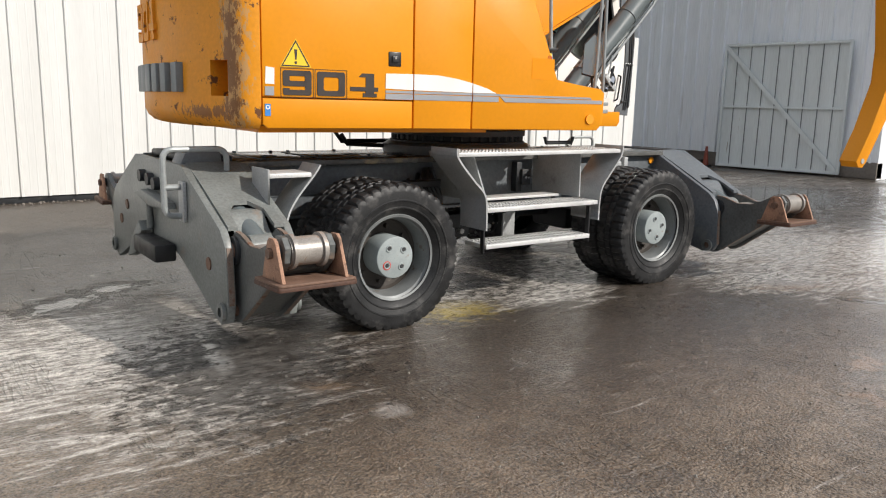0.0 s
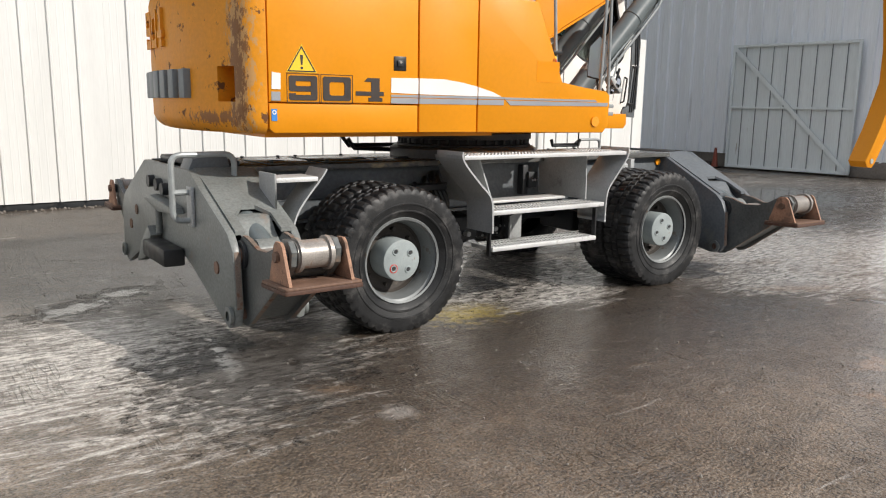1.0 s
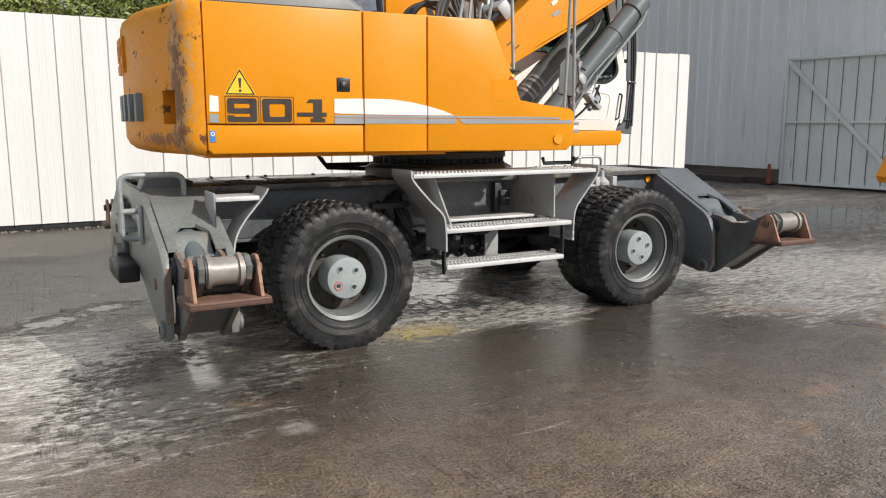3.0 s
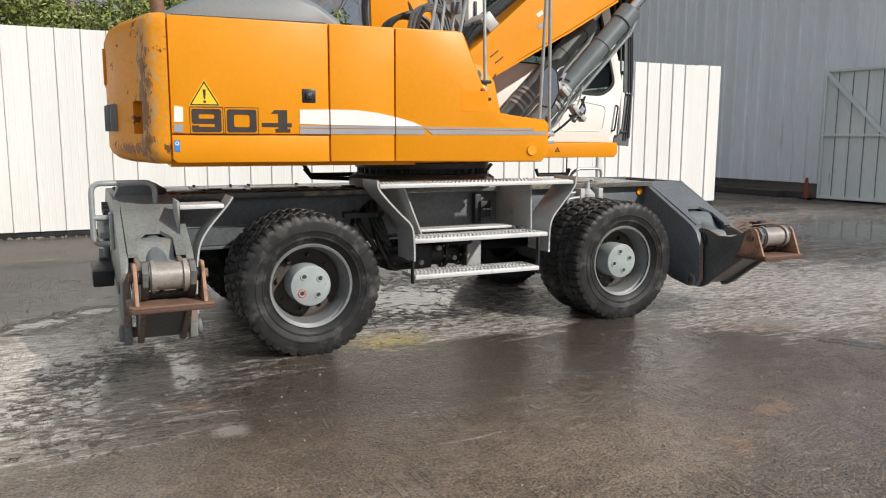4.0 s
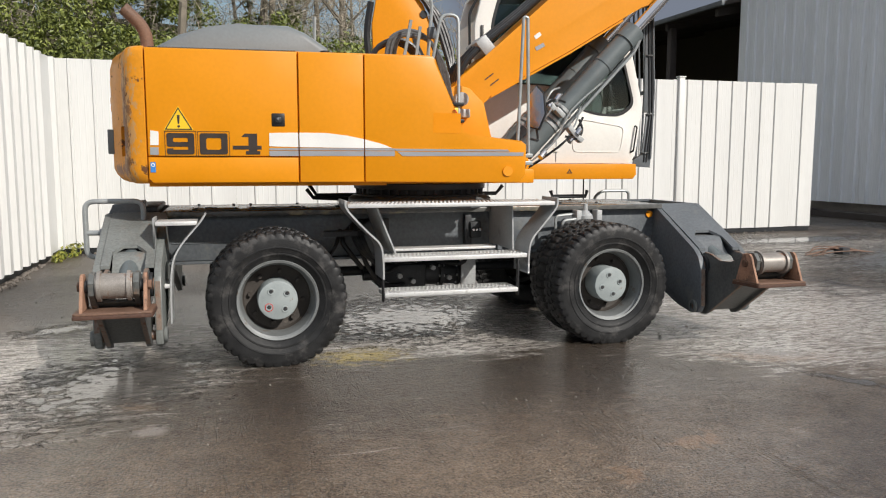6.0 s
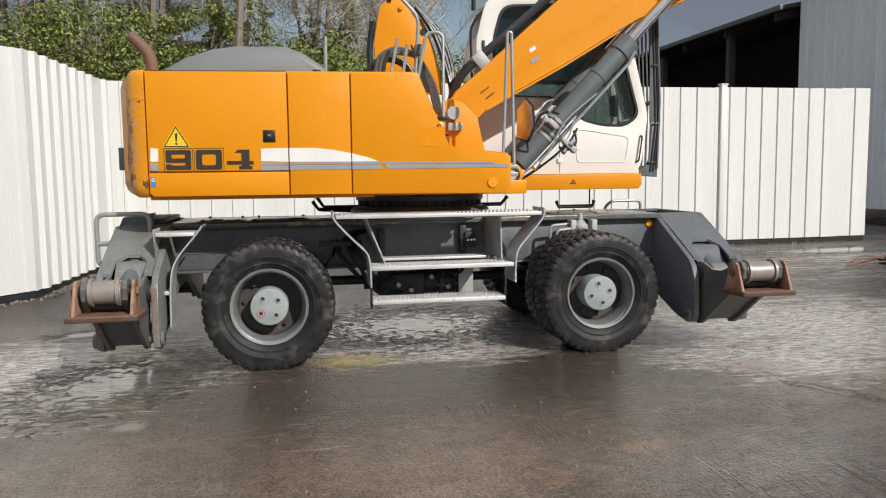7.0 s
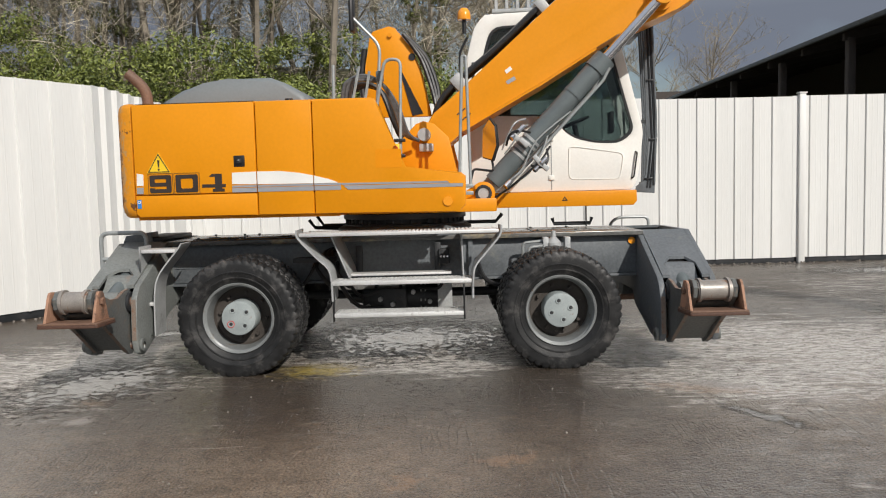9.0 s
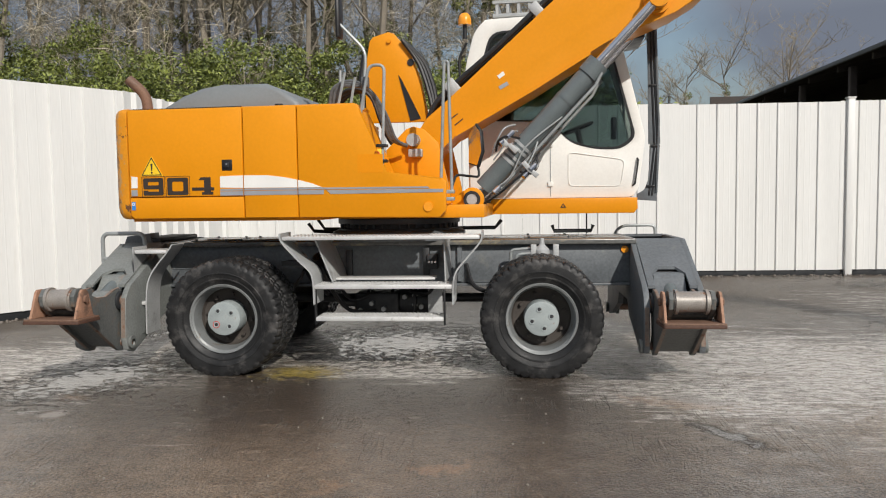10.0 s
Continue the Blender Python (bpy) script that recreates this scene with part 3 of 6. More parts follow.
def ribbed_wall(name, p, q, z0, z1, pitch, mat, parent, depth=0.03, rib=0.05, label=""):
    """A ribbed metal wall from plan point p to q; its ribs face the right-hand side of that way."""
    p, q = Vector(p), Vector(q)
    d = (q - p)
    bm = B()
    prof = sheet_profile(d.length, pitch, depth, rib)
    fr = [(x, y) for x, y in prof]
    lo = [bm.verts.new((x, y, z0)) for x, y in fr]
    hi = [bm.verts.new((x, y, z1)) for x, y in fr]
    blo = [bm.verts.new((x, 0.012 + y, z0)) for x, y in fr]
    bhi = [bm.verts.new((x, 0.012 + y, z1)) for x, y in fr]
    for i in range(len(fr) - 1):
        bm.faces.new((lo[i], lo[i + 1], hi[i + 1], hi[i]))
        bm.faces.new((blo[i], bhi[i], bhi[i + 1], blo[i + 1]))
        bm.faces.new((hi[i], hi[i + 1], bhi[i + 1], bhi[i]))
        bm.faces.new((lo[i], blo[i], blo[i + 1], lo[i + 1]))
    for i in (0, -1):
        bm.faces.new((lo[i], hi[i], bhi[i], blo[i]))
    m = Matrix.Translation((p.x, p.y, 0)) @ Matrix.Rotation(math.atan2(d.y, d.x), 4, "Z")
    return part(name, bm, mat, parent, label, m, smooth=None)


def fence_run(p, q, label, pitch=0.30, top=3.13, posts=(), depth=0.03, rib=0.05):
    """A stretch of sheet-metal fence with its panels, a dark bar for the gap below, and posts."""
    p, q = Vector(p), Vector(q)
    f = thing("fence", label, "fence", "white yard fence", kind="structure")
    d, n = (q - p).normalized(), 0
    total = (q - p).length
    step = 8 * pitch
    while n * step < total - 0.05:
        a, b = p + d * n * step, p + d * min((n + 1) * step - 0.002, total)
        off = Vector((-d.y, d.x)) * 0.003 * (n % 2)
        ribbed_wall("panel", a + off, b + off, 0.10 + 0.006 * (n % 3), top + 0.012 * ((n * 7) % 3), pitch, FENCE, f, depth, rib)
        n += 1
    m = Matrix.Translation((p.x, p.y, 0)) @ Matrix.Rotation(math.atan2(d.y, d.x), 4, "Z")
    # Dark bar added in place of the shaded gap at the fence's foot.
    part("base_gap", box(B(), (0, 0.03, 0.0), (total, 0.10, 0.11), 0.005), DARK, f, "dark bar standing in for the shaded gap under the panels", m)
    for z in (1.0, 2.4):
        part("rail", box(B(), (0, 0.02, z), (total, 0.07, z + 0.06), 0.004), GREY_WORN, f, "", m)
    for s in posts:
        post = part("post", box(B(), (s - 0.06, -0.06, 0.0), (s + 0.06, 0.06, top + 0.05), 0.006), FENCE, f, "", m)
        part("cap", box(B(), (s - 0.075, -0.075, top + 0.05), (s + 0.075, 0.075, top + 0.075), 0.006), FENCE, post, "")
    return f


fence_run((-4.40, 6.70), (10.57, 7.05), "white ribbed sheet-metal fence standing on the wet yard", 0.3573, 3.14, (11.60,))
fence_run((-4.44, 3.14), (-4.29, 6.68), "white ribbed sheet-metal fence running back into a corner", 0.385, 3.12, (), 0.06, 0.19)
fence_run((-7.6, -1.5), (-4.445, 3.155), "white sheet-metal fence panels set at an angle", 0.46, 3.10)

# barn with gate, and the open shed beyond it
barn = thing("barn", "grey ribbed sheet-metal barn with a concrete footing and an open bay", "barn")
ribbed_wall("wall", (14.5, 15.1), (14.75, 3.2), 0.38, 7.0, 0.42, BARN, barn, 0.06, 0.07)
part("footing", box(B(), (14.72, 3.2, 0.0), (15.0, 15.1, 0.40), 0.02), CONCRETE, barn, "dirty concrete footing")
part("end_wall", box(B(), (14.62, 14.9, 0.0), (24.0, 15.1, 7.0)), BARN, barn)
bm = B()
prism(bm, [(13.9, 6.62), (13.9, 6.50), (26.0, 8.9), (26.0, 9.05)], "y", 15.12, 46.0)
part("roof", bm, SHED, barn, "dark shed roof with a light eave")
part("gutter", box(B(), (13.80, 15.12, 6.48), (13.92, 46.0, 6.64), 0.01), GREY, barn)
for k in range(11):
    y = 15.6 + 3.0 * k
    bm = B()
    prism(bm, [(14.0, 6.46), (14.0, 6.22), (26.0, 8.6), (26.0, 8.85)], "y", y, y + 0.14)
    part("rafter", bm, SHED, barn)
for k in range(6):
    y = 18.5 + 5.2 * k
    part("post", box(B(), (14.1, y, 0), (14.35, y + 0.25, 6.3), 0.01), SHED, barn)
part("gable_wall", box(B(), (14.76, 3.2, 0.0), (24.0, 3.4, 7.0)), BARN, barn)
part("barn_roof", prism(B(), [(14.3, 6.98), (14.3, 7.06), (24.4, 8.8), (24.4, 8.7)], "y", 3.0, 15.11), GREY, barn)
part("back_wall", box(B(), (21.6, 15.12, 0), (21.8, 46.0, 8.0)), SHED, barn)

part("far_wall", box(B(), (14.3, 45.8, 0), (21.6, 46.0, 7.9)), SHED, barn)

gate = thing("gate", "grey sheet-metal yard gate with a diagonal brace, closed", "gate")
g0, g1 = Vector((14.2, 7.18)), Vector((14.62, 4.02))
gm = Matrix.Translation((g0.x, g0.y, 0)) @ Matrix.Rotation(math.atan2((g1 - g0).y, (g1 - g0).x), 4, "Z")
gw = (g1 - g0).length
ribbed_wall("sheet", g0, g1, 0.08, 3.2, 0.36, GATE, gate, 0.02, 0.04)
for k in range(1, 9):
    part("seam", box(B(), (0.36 * k - 0.016, -0.0235, 0.13), (0.36 * k + 0.004, -0.0205, 3.16)), GREY, gate, "dark sheet joint", gm)
for name, a, b in [("frame_post", (0, -0.06, 0.05), (0.07, -0.024, 3.24)), ("frame_post", (gw - 0.07, -0.06, 0.05), (gw, -0.024, 3.24)),
                   ("top_bar", (0.07, -0.06, 3.17), (gw - 0.07, -0.024, 3.24)), ("bottom_bar", (0.07, -0.06, 0.05), (gw - 0.07, -0.024, 0.12)),
                   ("cross_bar", (0.07, -0.06, 1.60), (gw - 0.07, -0.024, 1.66))]:
    part(name, box(B(), a, b, 0.004), GATE, gate, "", gm)
bm = B()
prism(bm, [(0.07, 3.17), (0.07, 3.09), (gw - 0.13, 0.12), (gw - 0.07, 0.12), (gw - 0.07, 0.19), (0.13, 3.17)], "y", -0.085, -0.061)
part("brace", bm, GATE, gate, "", gm)

# wooded slope behind the fences
bm = B()
bmesh.ops.create_grid(bm, x_segments=60, y_segments=30, size=1)
for v in bm.verts:
    x, y = -75 + (v.co.x + 1) / 2 * 110, 10.5 + (v.co.y + 1) / 2 * 60
    fall = max(0.0, min(1.0, (12 - x) / 16))
    rise = (1 - math.exp(-(y - 10.5) / 12)) * 9.5 * fall
    v.co = Vector((x, y, rise + 0.5 * noise.noise(Vector((x * 0.3, y * 0.3, 0))) * fall - 0.05))
tagged(new("hillside", mesh("hillside", bm, EARTH, 60)), "steep wooded bank of earth behind the fence", "hillside", kind="structure")


# ---- the excavator ----
EX = thing("excavator", "orange wheeled excavator with grey undercarriage and white cab on wet asphalt", "excavator")
UP = Matrix.Rotation(radians(-3.45), 4, "Z")
SIDE = -1.165

# undercarriage
bm = B()
box(bm, (-2.2, -0.42, 0.72), (2.24, 0.42, 1.08), 0.008)
chassis = part("chassis_beam", bm, GREY, EX, "grey painted box beam")
part("top_plate", box(B(), (-2.22, -0.50, 1.083), (2.26, 0.50, 1.125), 0.006), DECK, chassis, "wet scuffed deck plate")
part("lower_flange", box(B(), (-2.2, -0.46, 0.695), (2.24, 0.46, 0.717), 0.004), GREY, chassis)
HALF_REAR = [(0.55, 1.12), (0.76, 1.02), (1.24, 0.80), (1.33, 0.70), (1.355, 0.36), (1.32, 0.25), (1.22, 0.215), (1.10, 0.26), (0.55, 0.48), (0.30, 0.56)]
HALF_FRONT = [(0.42, 1.12), (1.11, 0.765), (1.18, 0.70), (1.225, 0.60), (1.24, 0.28), (1.20, 0.215), (1.09, 0.20), (0.90, 0.235), (0.38, 0.41), (0.28, 0.55)]
for x0, x1 in ((-2.63, -2.58), (-2.23, -2.18), (2.21, 2.26), (2.66, 2.71)):
    half = HALF_REAR if x0 < 0 else HALF_FRONT
    END = half + [(-y, z) for y, z in half[::-1]]
    part("outrigger_plate", prism(B(), END, "x", x0, x1, 0.006), GREY_WORN if x0 < 0 else GREY, EX, "thick grey steel end plate with worn edges")
    for e in (-1, 1):
        hi, lo = (0.70, 0.36) if x0 < 0 else (0.60, 0.28)
        y0, y1 = (1.3305, 1.3565) if x0 < 0 else (1.2265, 1.2425)
        part("worn_edge", prism(B(), [(e * y0, hi), (e * (y0 + 0.004), hi), (e * (y1 + 0.003), lo), (e * (y1 - 0.003), lo)], "x", x0 + 0.008, x1 - 0.008), RUBBED, EX, "rubbed rusty edge")

LIFT = 36  # degrees by which the outriggers are raised
REACH = 0.78


def outrigger(xa, xb, side, py, pz, top):
    """Cover, arm, cylinder, roller and foot between the plates xa and xb; the arm turns about (py, pz)."""
    s = side
    c = (xa + xb) / 2
    w = xb - xa
    paint = GREY_WORN if xa < 0 else GREY
    line = [(s * y, z) for y, z in top]
    low = [(y, z - 0.025) for y, z in line]
    bm = B()
    prism(bm, line[:3] + low[:3][::-1], "x", xa, xb)
    # the corners of the opening are rounded off by gussets
    for a, b, k in ((xa + 0.06, xa + 0.13, 0), (xb - 0.13, xb - 0.06, 1)):
        f = 0.35
        p, q = Vector(line[2]), Vector(line[2]).lerp(Vector(line[3]), f)
        vs = [bm.verts.new((x, y.x, y.y + d)) for d in (0, -0.025) for x, y in ((a, p), (b, p), (a if k == 0 else b, q))]
        bm.faces.new(vs[:3]), bm.faces.new(vs[3:])
        for u in range(3):
            bm.faces.new((vs[u], vs[(u + 1) % 3], vs[3 + (u + 1) % 3], vs[3 + u]))
    for a, b in ((xa, xa + 0.06), (xb - 0.06, xb)):
        prism(bm, line[2:] + low[2:][::-1], "x", a, b)
    part("cover_plate", bm, paint, EX, "sloped cover plate with an open slot")
    (ya, za), (yb, zb) = top[2], top[3]
    # black filler: the shade behind the cover's opening, put in as a solid
    part("slot_shade", prism(B(), [(s * (ya - 0.03), za - 0.03), (s * (ya + 0.02), za - 0.09), (s * (yb - 0.16), zb - 0.20), (s * (ya - 0.06), za - 0.20)], "x", xa + 0.01, xb - 0.01), BLACK, EX, "black filler standing in for the shade inside the slot")
    shell = smooth_path([(s * (ya - 0.02), za - 0.055, 0), (s * (ya + 0.08), za - 0.065, 0), (s * (yb - 0.08), zb - 0.045, 0), (s * (yb + 0.02), zb - 0.11, 0)], 4)
    part("cylinder_shell", strip(B(), [(p.x, p.y) for p in shell], "x", c - w * 0.32, c + w * 0.32, 0.012), paint, EX, "bent grey sheet over the outrigger cylinder")
    m = Matrix.Translation((c, s * py, pz)) @ Matrix.Rotation(s * radians(LIFT), 4, "X")
    cheek = [(-0.075, 0.02), (-0.055, -0.055), (0.0, -0.082), (0.10, -0.085), (0.70, -0.085), (0.80, -0.075), (0.855, -0.02), (0.85, 0.05), (0.79, 0.095), (0.66, 0.105), (0.54, 0.135), (0.42, 0.21), (0.33, 0.33), (0.27, 0.385), (0.19, 0.385), (0.14, 0.33), (0.03, 0.10), (-0.04, 0.075)]
    cheek = [(s * y, z) for y, z in cheek]
    bm = B()
    for a, b in ((-w / 2 + 0.030, -w / 2 + 0.065), (w / 2 - 0.065, w / 2 - 0.030)):
        prism(bm, cheek, "x", a, b, 0.004)
    arm = part("outrigger_arm", bm, ARM, EX, "scraped grey arm, rusty at its edges", m)
    inner = (-w / 2 + 0.066, w / 2 - 0.066)
    part("under_plate", prism(B(), [(s * 0.02, -0.035), (s * 0.68, -0.045), (s * 0.68, -0.065), (s * 0.02, -0.055)], "x", *inner), ARM, arm, "recessed plate with rust streaks")
    part("upper_plate", prism(B(), [(s * 0.36, 0.25), (s * 0.45, 0.165), (s * 0.56, 0.105), (s * 0.67, 0.085), (s * 0.67, 0.065), (s * 0.55, 0.085), (s * 0.43, 0.145), (s * 0.34, 0.23)], "x", *inner), BARE, arm, "bare worn top plate")
    for e in (-1, 1):
        x = e * (w / 2 - 0.047)
        part("rusty_edge", prism(B(), [(s * 0.05, -0.0865), (s * 0.69, -0.0865), (s * 0.69, -0.089), (s * 0.05, -0.089)], "x", x - 0.014, x + 0.014), RUBBED, arm, "rubbed rusty edge")
        part("top_edge", prism(B(), [(s * 0.275, 0.3835), (s * 0.335, 0.330), (s * 0.425, 0.2095), (s * 0.54, 0.1365), (s * 0.545, 0.1395), (s * 0.43, 0.2135), (s * 0.34, 0.333), (s * 0.279, 0.3865)], "x", x - 0.013, x + 0.013), RUBBED, arm, "rubbed rusty edge")
    part("pivot_pin", rod(B(), (-w / 2 - 0.055, 0, 0), (w / 2 + 0.055, 0, 0), 0.034, 18), RUST, arm, "worn steel pin")
    for e in (-1, 1):
        part("collar", lathe(B(), [(0.030, 0.0), (0.052, 0.0), (0.056, 0.006), (0.056, 0.024), (0.030, 0.026)], 24), GREY_WORN, arm, "raised steel collar", Matrix.Translation((e * (w / 2 + 0.052), 0, 0)) @ Matrix.Rotation(radians(-90 * e), 4, "Z"))
        for y, z, r in ((0.22, 0.29, 0.085), (REACH, 0.0, 0.040)):
            x = e * (w / 2 - 0.028)
            boss = part("boss", rod(B(), (x, s * y, z), (x + e * 0.020, s * y, z), r, 24), DARK, arm, "round pin boss")
            part("pin_head", rod(B(), (x + e * 0.021, s * y, z), (x + e * 0.030, s * y, z), r * 0.55, 18), RUST, boss)
    bm = B()
    rod(bm, (-w / 2 + 0.068, s * REACH, 0), (w / 2 - 0.068, s * REACH, 0), 0.078, 28)
    for e in (-1, 1):
        rod(bm, (e * (w / 2 - 0.078), s * REACH, 0), (e * (w / 2 - 0.10), s * REACH, 0), 0.094, 28)
    part("roller", bm, BARE, arm, "bare grey steel roller")
    part("cylinder_barrel", rod(B(), (0, s * 0.03, 0.62), (0, s * 0.22, 0.29), 0.075, 20), CYLGREY, arm, "grey outrigger cylinder")
    part("cylinder_eye", rod(B(), (-0.07, s * 0.22, 0.29), (0.07, s * 0.22, 0.29), 0.085, 20), GREY_WORN, arm)
    # the foot hangs level from the end of the arm
    mf = m @ Matrix.Translation((0, s * REACH, 0)) @ Matrix.Rotation(radians(-(LIFT - 2) * s), 4, "X")
    foot = part("foot_plate", prism(B(), round_poly([(-0.225, -0.16), (0.225, -0.16), (0.225, 0.165), (-0.225, 0.165)], 0.02, 3), "z", -0.158, -0.144, 0.003), RUST, EX, "rusty steel foot plate", mf)
    part("sole", prism(B(), round_poly([(-0.228, -0.163), (0.228, -0.163), (0.228, 0.168), (-0.228, 0.168)], 0.02, 3), "z", -0.182, -0.1585, 0.004), SOLE, foot, "dark rust-brown worn sole")
    for e in (-1, 1):
        x = e * (w / 2 - 0.004)
        lug = part("lug", prism(B(), [(-0.13, -0.143), (0.13, -0.143), (0.055, 0.055), (0.03, 0.078), (-0.03, 0.078), (-0.055, 0.055)], "x", min(x, x + e * 0.02), max(x, x + e * 0.02), 0.003), RUSTEDGE, foot, "orange-rusted lug")
        part("lug_bolt", rod(B(), (x + e * 0.021, 0, 0), (x + e * 0.042, 0, 0), 0.030, 6), RUST, lug)
    return arm


for side in (-1, 1):
    outrigger(-2.58, -2.23, side, 1.28, 0.31, [(0.50, 1.13), (0.77, 1.03), (1.00, 0.925), (1.25, 0.81)])
    outrigger(2.26, 2.66, side, 1.15, 0.265, [(0.40, 1.125), (0.60, 1.035), (0.86, 0.905), (1.12, 0.77)])


def wheel_assembly():
    """A twin wheel, its outer face towards -y."""
    bm = B()
    lathe(bm, [(0.285, -0.055), (0.300, -0.060), (0.306, -0.050), (0.300, -0.035), (0.278, -0.02), (0.262, 0.03), (0.255, 0.10), (0.262, 0.20), (0.285, 0.22), (0.300, 0.225)], 56)
    rim = part("wheel", bm, RIM, EX, "silver-grey steel wheel rim", smooth=30)
    part("disc", lathe(B(), [(0.256, 0.10), (0.24, 0.13), (0.19, 0.145), (0.10, 0.145), (0.0005, 0.145)], 48), RIMDARK, rim, "dirt-caked wheel disc")
    for k in range(8):
        a = 2 * math.pi * k / 8
        part("wheel_nut", rod(B(), (0.20 * math.cos(a), 0.145, 0.20 * math.sin(a)), (0.20 * math.cos(a), 0.105, 0.20 * math.sin(a)), 0.016, 6), RIMDARK, rim)
    hub = part("hub", lathe(B(), [(0.148, 0.145), (0.148, -0.03), (0.144, -0.040), (0.136, -0.043), (0.0005, -0.043)], 40), HUB, rim, "pale grey hub cap")
    for k in range(4):
        a = radians(45 + 90 * k)
        x, z = 0.084 * math.cos(a), 0.084 * math.sin(a)
        plug = part("hub_plug", lathe(B(), [(0.026, -0.043), (0.024, -0.049), (0.018, -0.049), (0.016, -0.0435), (0.0005, -0.0435)], 16), HUB, hub, "", Matrix.Translation((x, 0, z)))
        part("plug_recess", rod(B(), (0, -0.0436, 0), (0, -0.0446, 0), 0.0145, 12), DARK, plug, "dark recess")
    for off in (0.0, 0.315):
        bm = B()
        prof = [(0.292, -0.035, 0), (0.315, -0.060, 0), (0.345, -0.080, 0), (0.348, -0.086, 0), (0.356, -0.087, 0), (0.36, -0.083, 0), (0.395, -0.094, 0), (0.398, -0.099, 0), (0.406, -0.100, 0), (0.410, -0.096, 0), (0.445, -0.096, 0), (0.462, -0.093, 0), (0.474, -0.090, 1), (0.490, -0.084, 1), (0.503, -0.066, 1), (0.508, -0.02, 1), (0.508, 0.022, 1), (0.494, 0.026, 0), (0.494, 0.036, 0),
                (0.508, 0.040, 2), (0.508, 0.085, 2), (0.494, 0.089, 0), (0.494, 0.098, 0), (0.508, 0.102, 3), (0.507, 0.15, 3), (0.500, 0.188, 3), (0.472, 0.206, 3), (0.452, 0.212, 3), (0.445, 0.214, 0), (0.40, 0.215, 0), (0.33, 0.19, 0), (0.292, 0.16, 0)]
        count, rnd = 46, random.Random(int(off * 100) + 3)
        wear = [rnd.uniform(-0.003, 0.002) for _ in range(count)]
        rings = []
        for r, y, row in prof:
            ring = []
            for k in range(count * 4):
                phase = (k + (0, 0, 2, 1)[row]) % 4
                rr = r * (1.024 if r > 0.44 else 1.0) + (wear[(k // 4) % count] if row else 0)
                if row and phase == 3:
                    rr = min(r - 0.006, 0.502) * 1.024 - (0.008 if row in (1, 3) else 0.006)
                a = 2 * math.pi * (k + (0.5 if phase in (0, 2) and row else 0) * 0.3) / (count * 4)
                ring.append(bm.verts.new((rr * math.cos(a), y + off, rr * math.sin(a))))
            rings.append(ring)
        for a, b in zip(rings, rings[1:]):
            for k in range(count * 4):
                bm.faces.new((a[k], a[(k + 1) % (count * 4)], b[(k + 1) % (count * 4)], b[k]))
        part("tyre", bm, RUBBER, rim, "worn dusty black tyre with block tread", smooth=28)
    return rim


WHEEL = wheel_assembly()
WHEEL.matrix_basis = pose(-1.377, -1.14, 0.497, 0, 8, 0)
for x, y, rz, spin in ((1.375, -1.14, 0, 31), (-1.377, 1.14, 180, 50), (1.375, 1.14, 180, 13)):
    copy_thing(WHEEL, pose(x, y, 0.497, 0, 0, rz) @ pose(0, 0, 0, 0, spin, 0))
part("red_ring", prism(B(), arc(-0.0594, -0.0594, 0.031, 0, 345, 20), "y", -0.0462, -0.0435, 0, [arc(-0.0594, -0.0594, 0.0265, 0, 345, 20)]), RED, WHEEL, "red ring sticker round a hub plug")
for x in (-1.377, 1.375):
    bm = B()
    rod(bm, (x, -0.75, 0.497), (x, 0.75, 0.497), 0.10, 20)
    box(bm, (x - 0.2, -0.25, 0.36), (x + 0.2, 0.25, 0.70), 0.04)
    part("axle", bm, DARK, EX, "dirty dark axle")
bm = B()
rod(bm, (-1.2, 0.05, 0.52), (1.2, 0.05, 0.52), 0.045)
part("drive_shaft", bm, DARK, EX)
bm = B()
box(bm, (-0.42, -0.22, 0.38), (0.02, 0.2, 0.60), 0.03)
rod(bm, (0.0, -0.05, 0.5), (0.34, -0.05, 0.5), 0.12, 20)
rod(bm, (-0.55, -0.12, 0.5), (-0.42, -0.12, 0.5), 0.05)
part("gearbox", bm, DARK, EX, "oily dark gearbox and travel motor")

# slew ring
ring = part("slew_ring", lathe(B(), [(0.44, -0.10), (0.56, -0.10), (0.60, -0.085), (0.60, -0.035), (0.545, -0.03), (0.545, 0.01), (0.605, 0.015), (0.605, 0.06), (0.58, 0.075), (0.44, 0.075)], 72), DARK, EX,
            "greasy dark slew ring", Matrix.Translation((0.01, 0, 1.27)) @ Matrix.Rotation(radians(90), 4, "X"), 30)
bolt_me = mesh("bolt", rod(B(), (0, 0, 0), (0, 0.022, 0), 0.014, 6), DARK)
for k in range(44):
    a = 2 * math.pi * k / 44
    for y in (-0.056, 0.060):
        o = new("bolt", bolt_me)
        o.parent = ring
        o.matrix_basis = Matrix.Translation((0.575 * math.cos(a), -0.030 if y < 0 else 0.012 - 0.022, 0.575 * math.sin(a)))

# upper structure: body
CWP = [(-2.20, -1.165), (-2.27, -1.16), (-2.33, -1.12), (-2.365, -1.04), (-2.42, -0.86), (-2.51, -0.65), (-2.575, -0.35), (-2.60, 0.0)]
CWP = CWP + [(x, -y) for x, y in CWP[-2::-1]]
LEVELS = [(1.368, 0.13), (1.385, 0.07), (1.42, 0.025), (1.47, 0.0), (1.565, 0.0), (1.784, 0.0), (2.25, 0.0), (2.305, 0.02), (2.335, 0.06), (2.348, 0.12)]
bm = B()
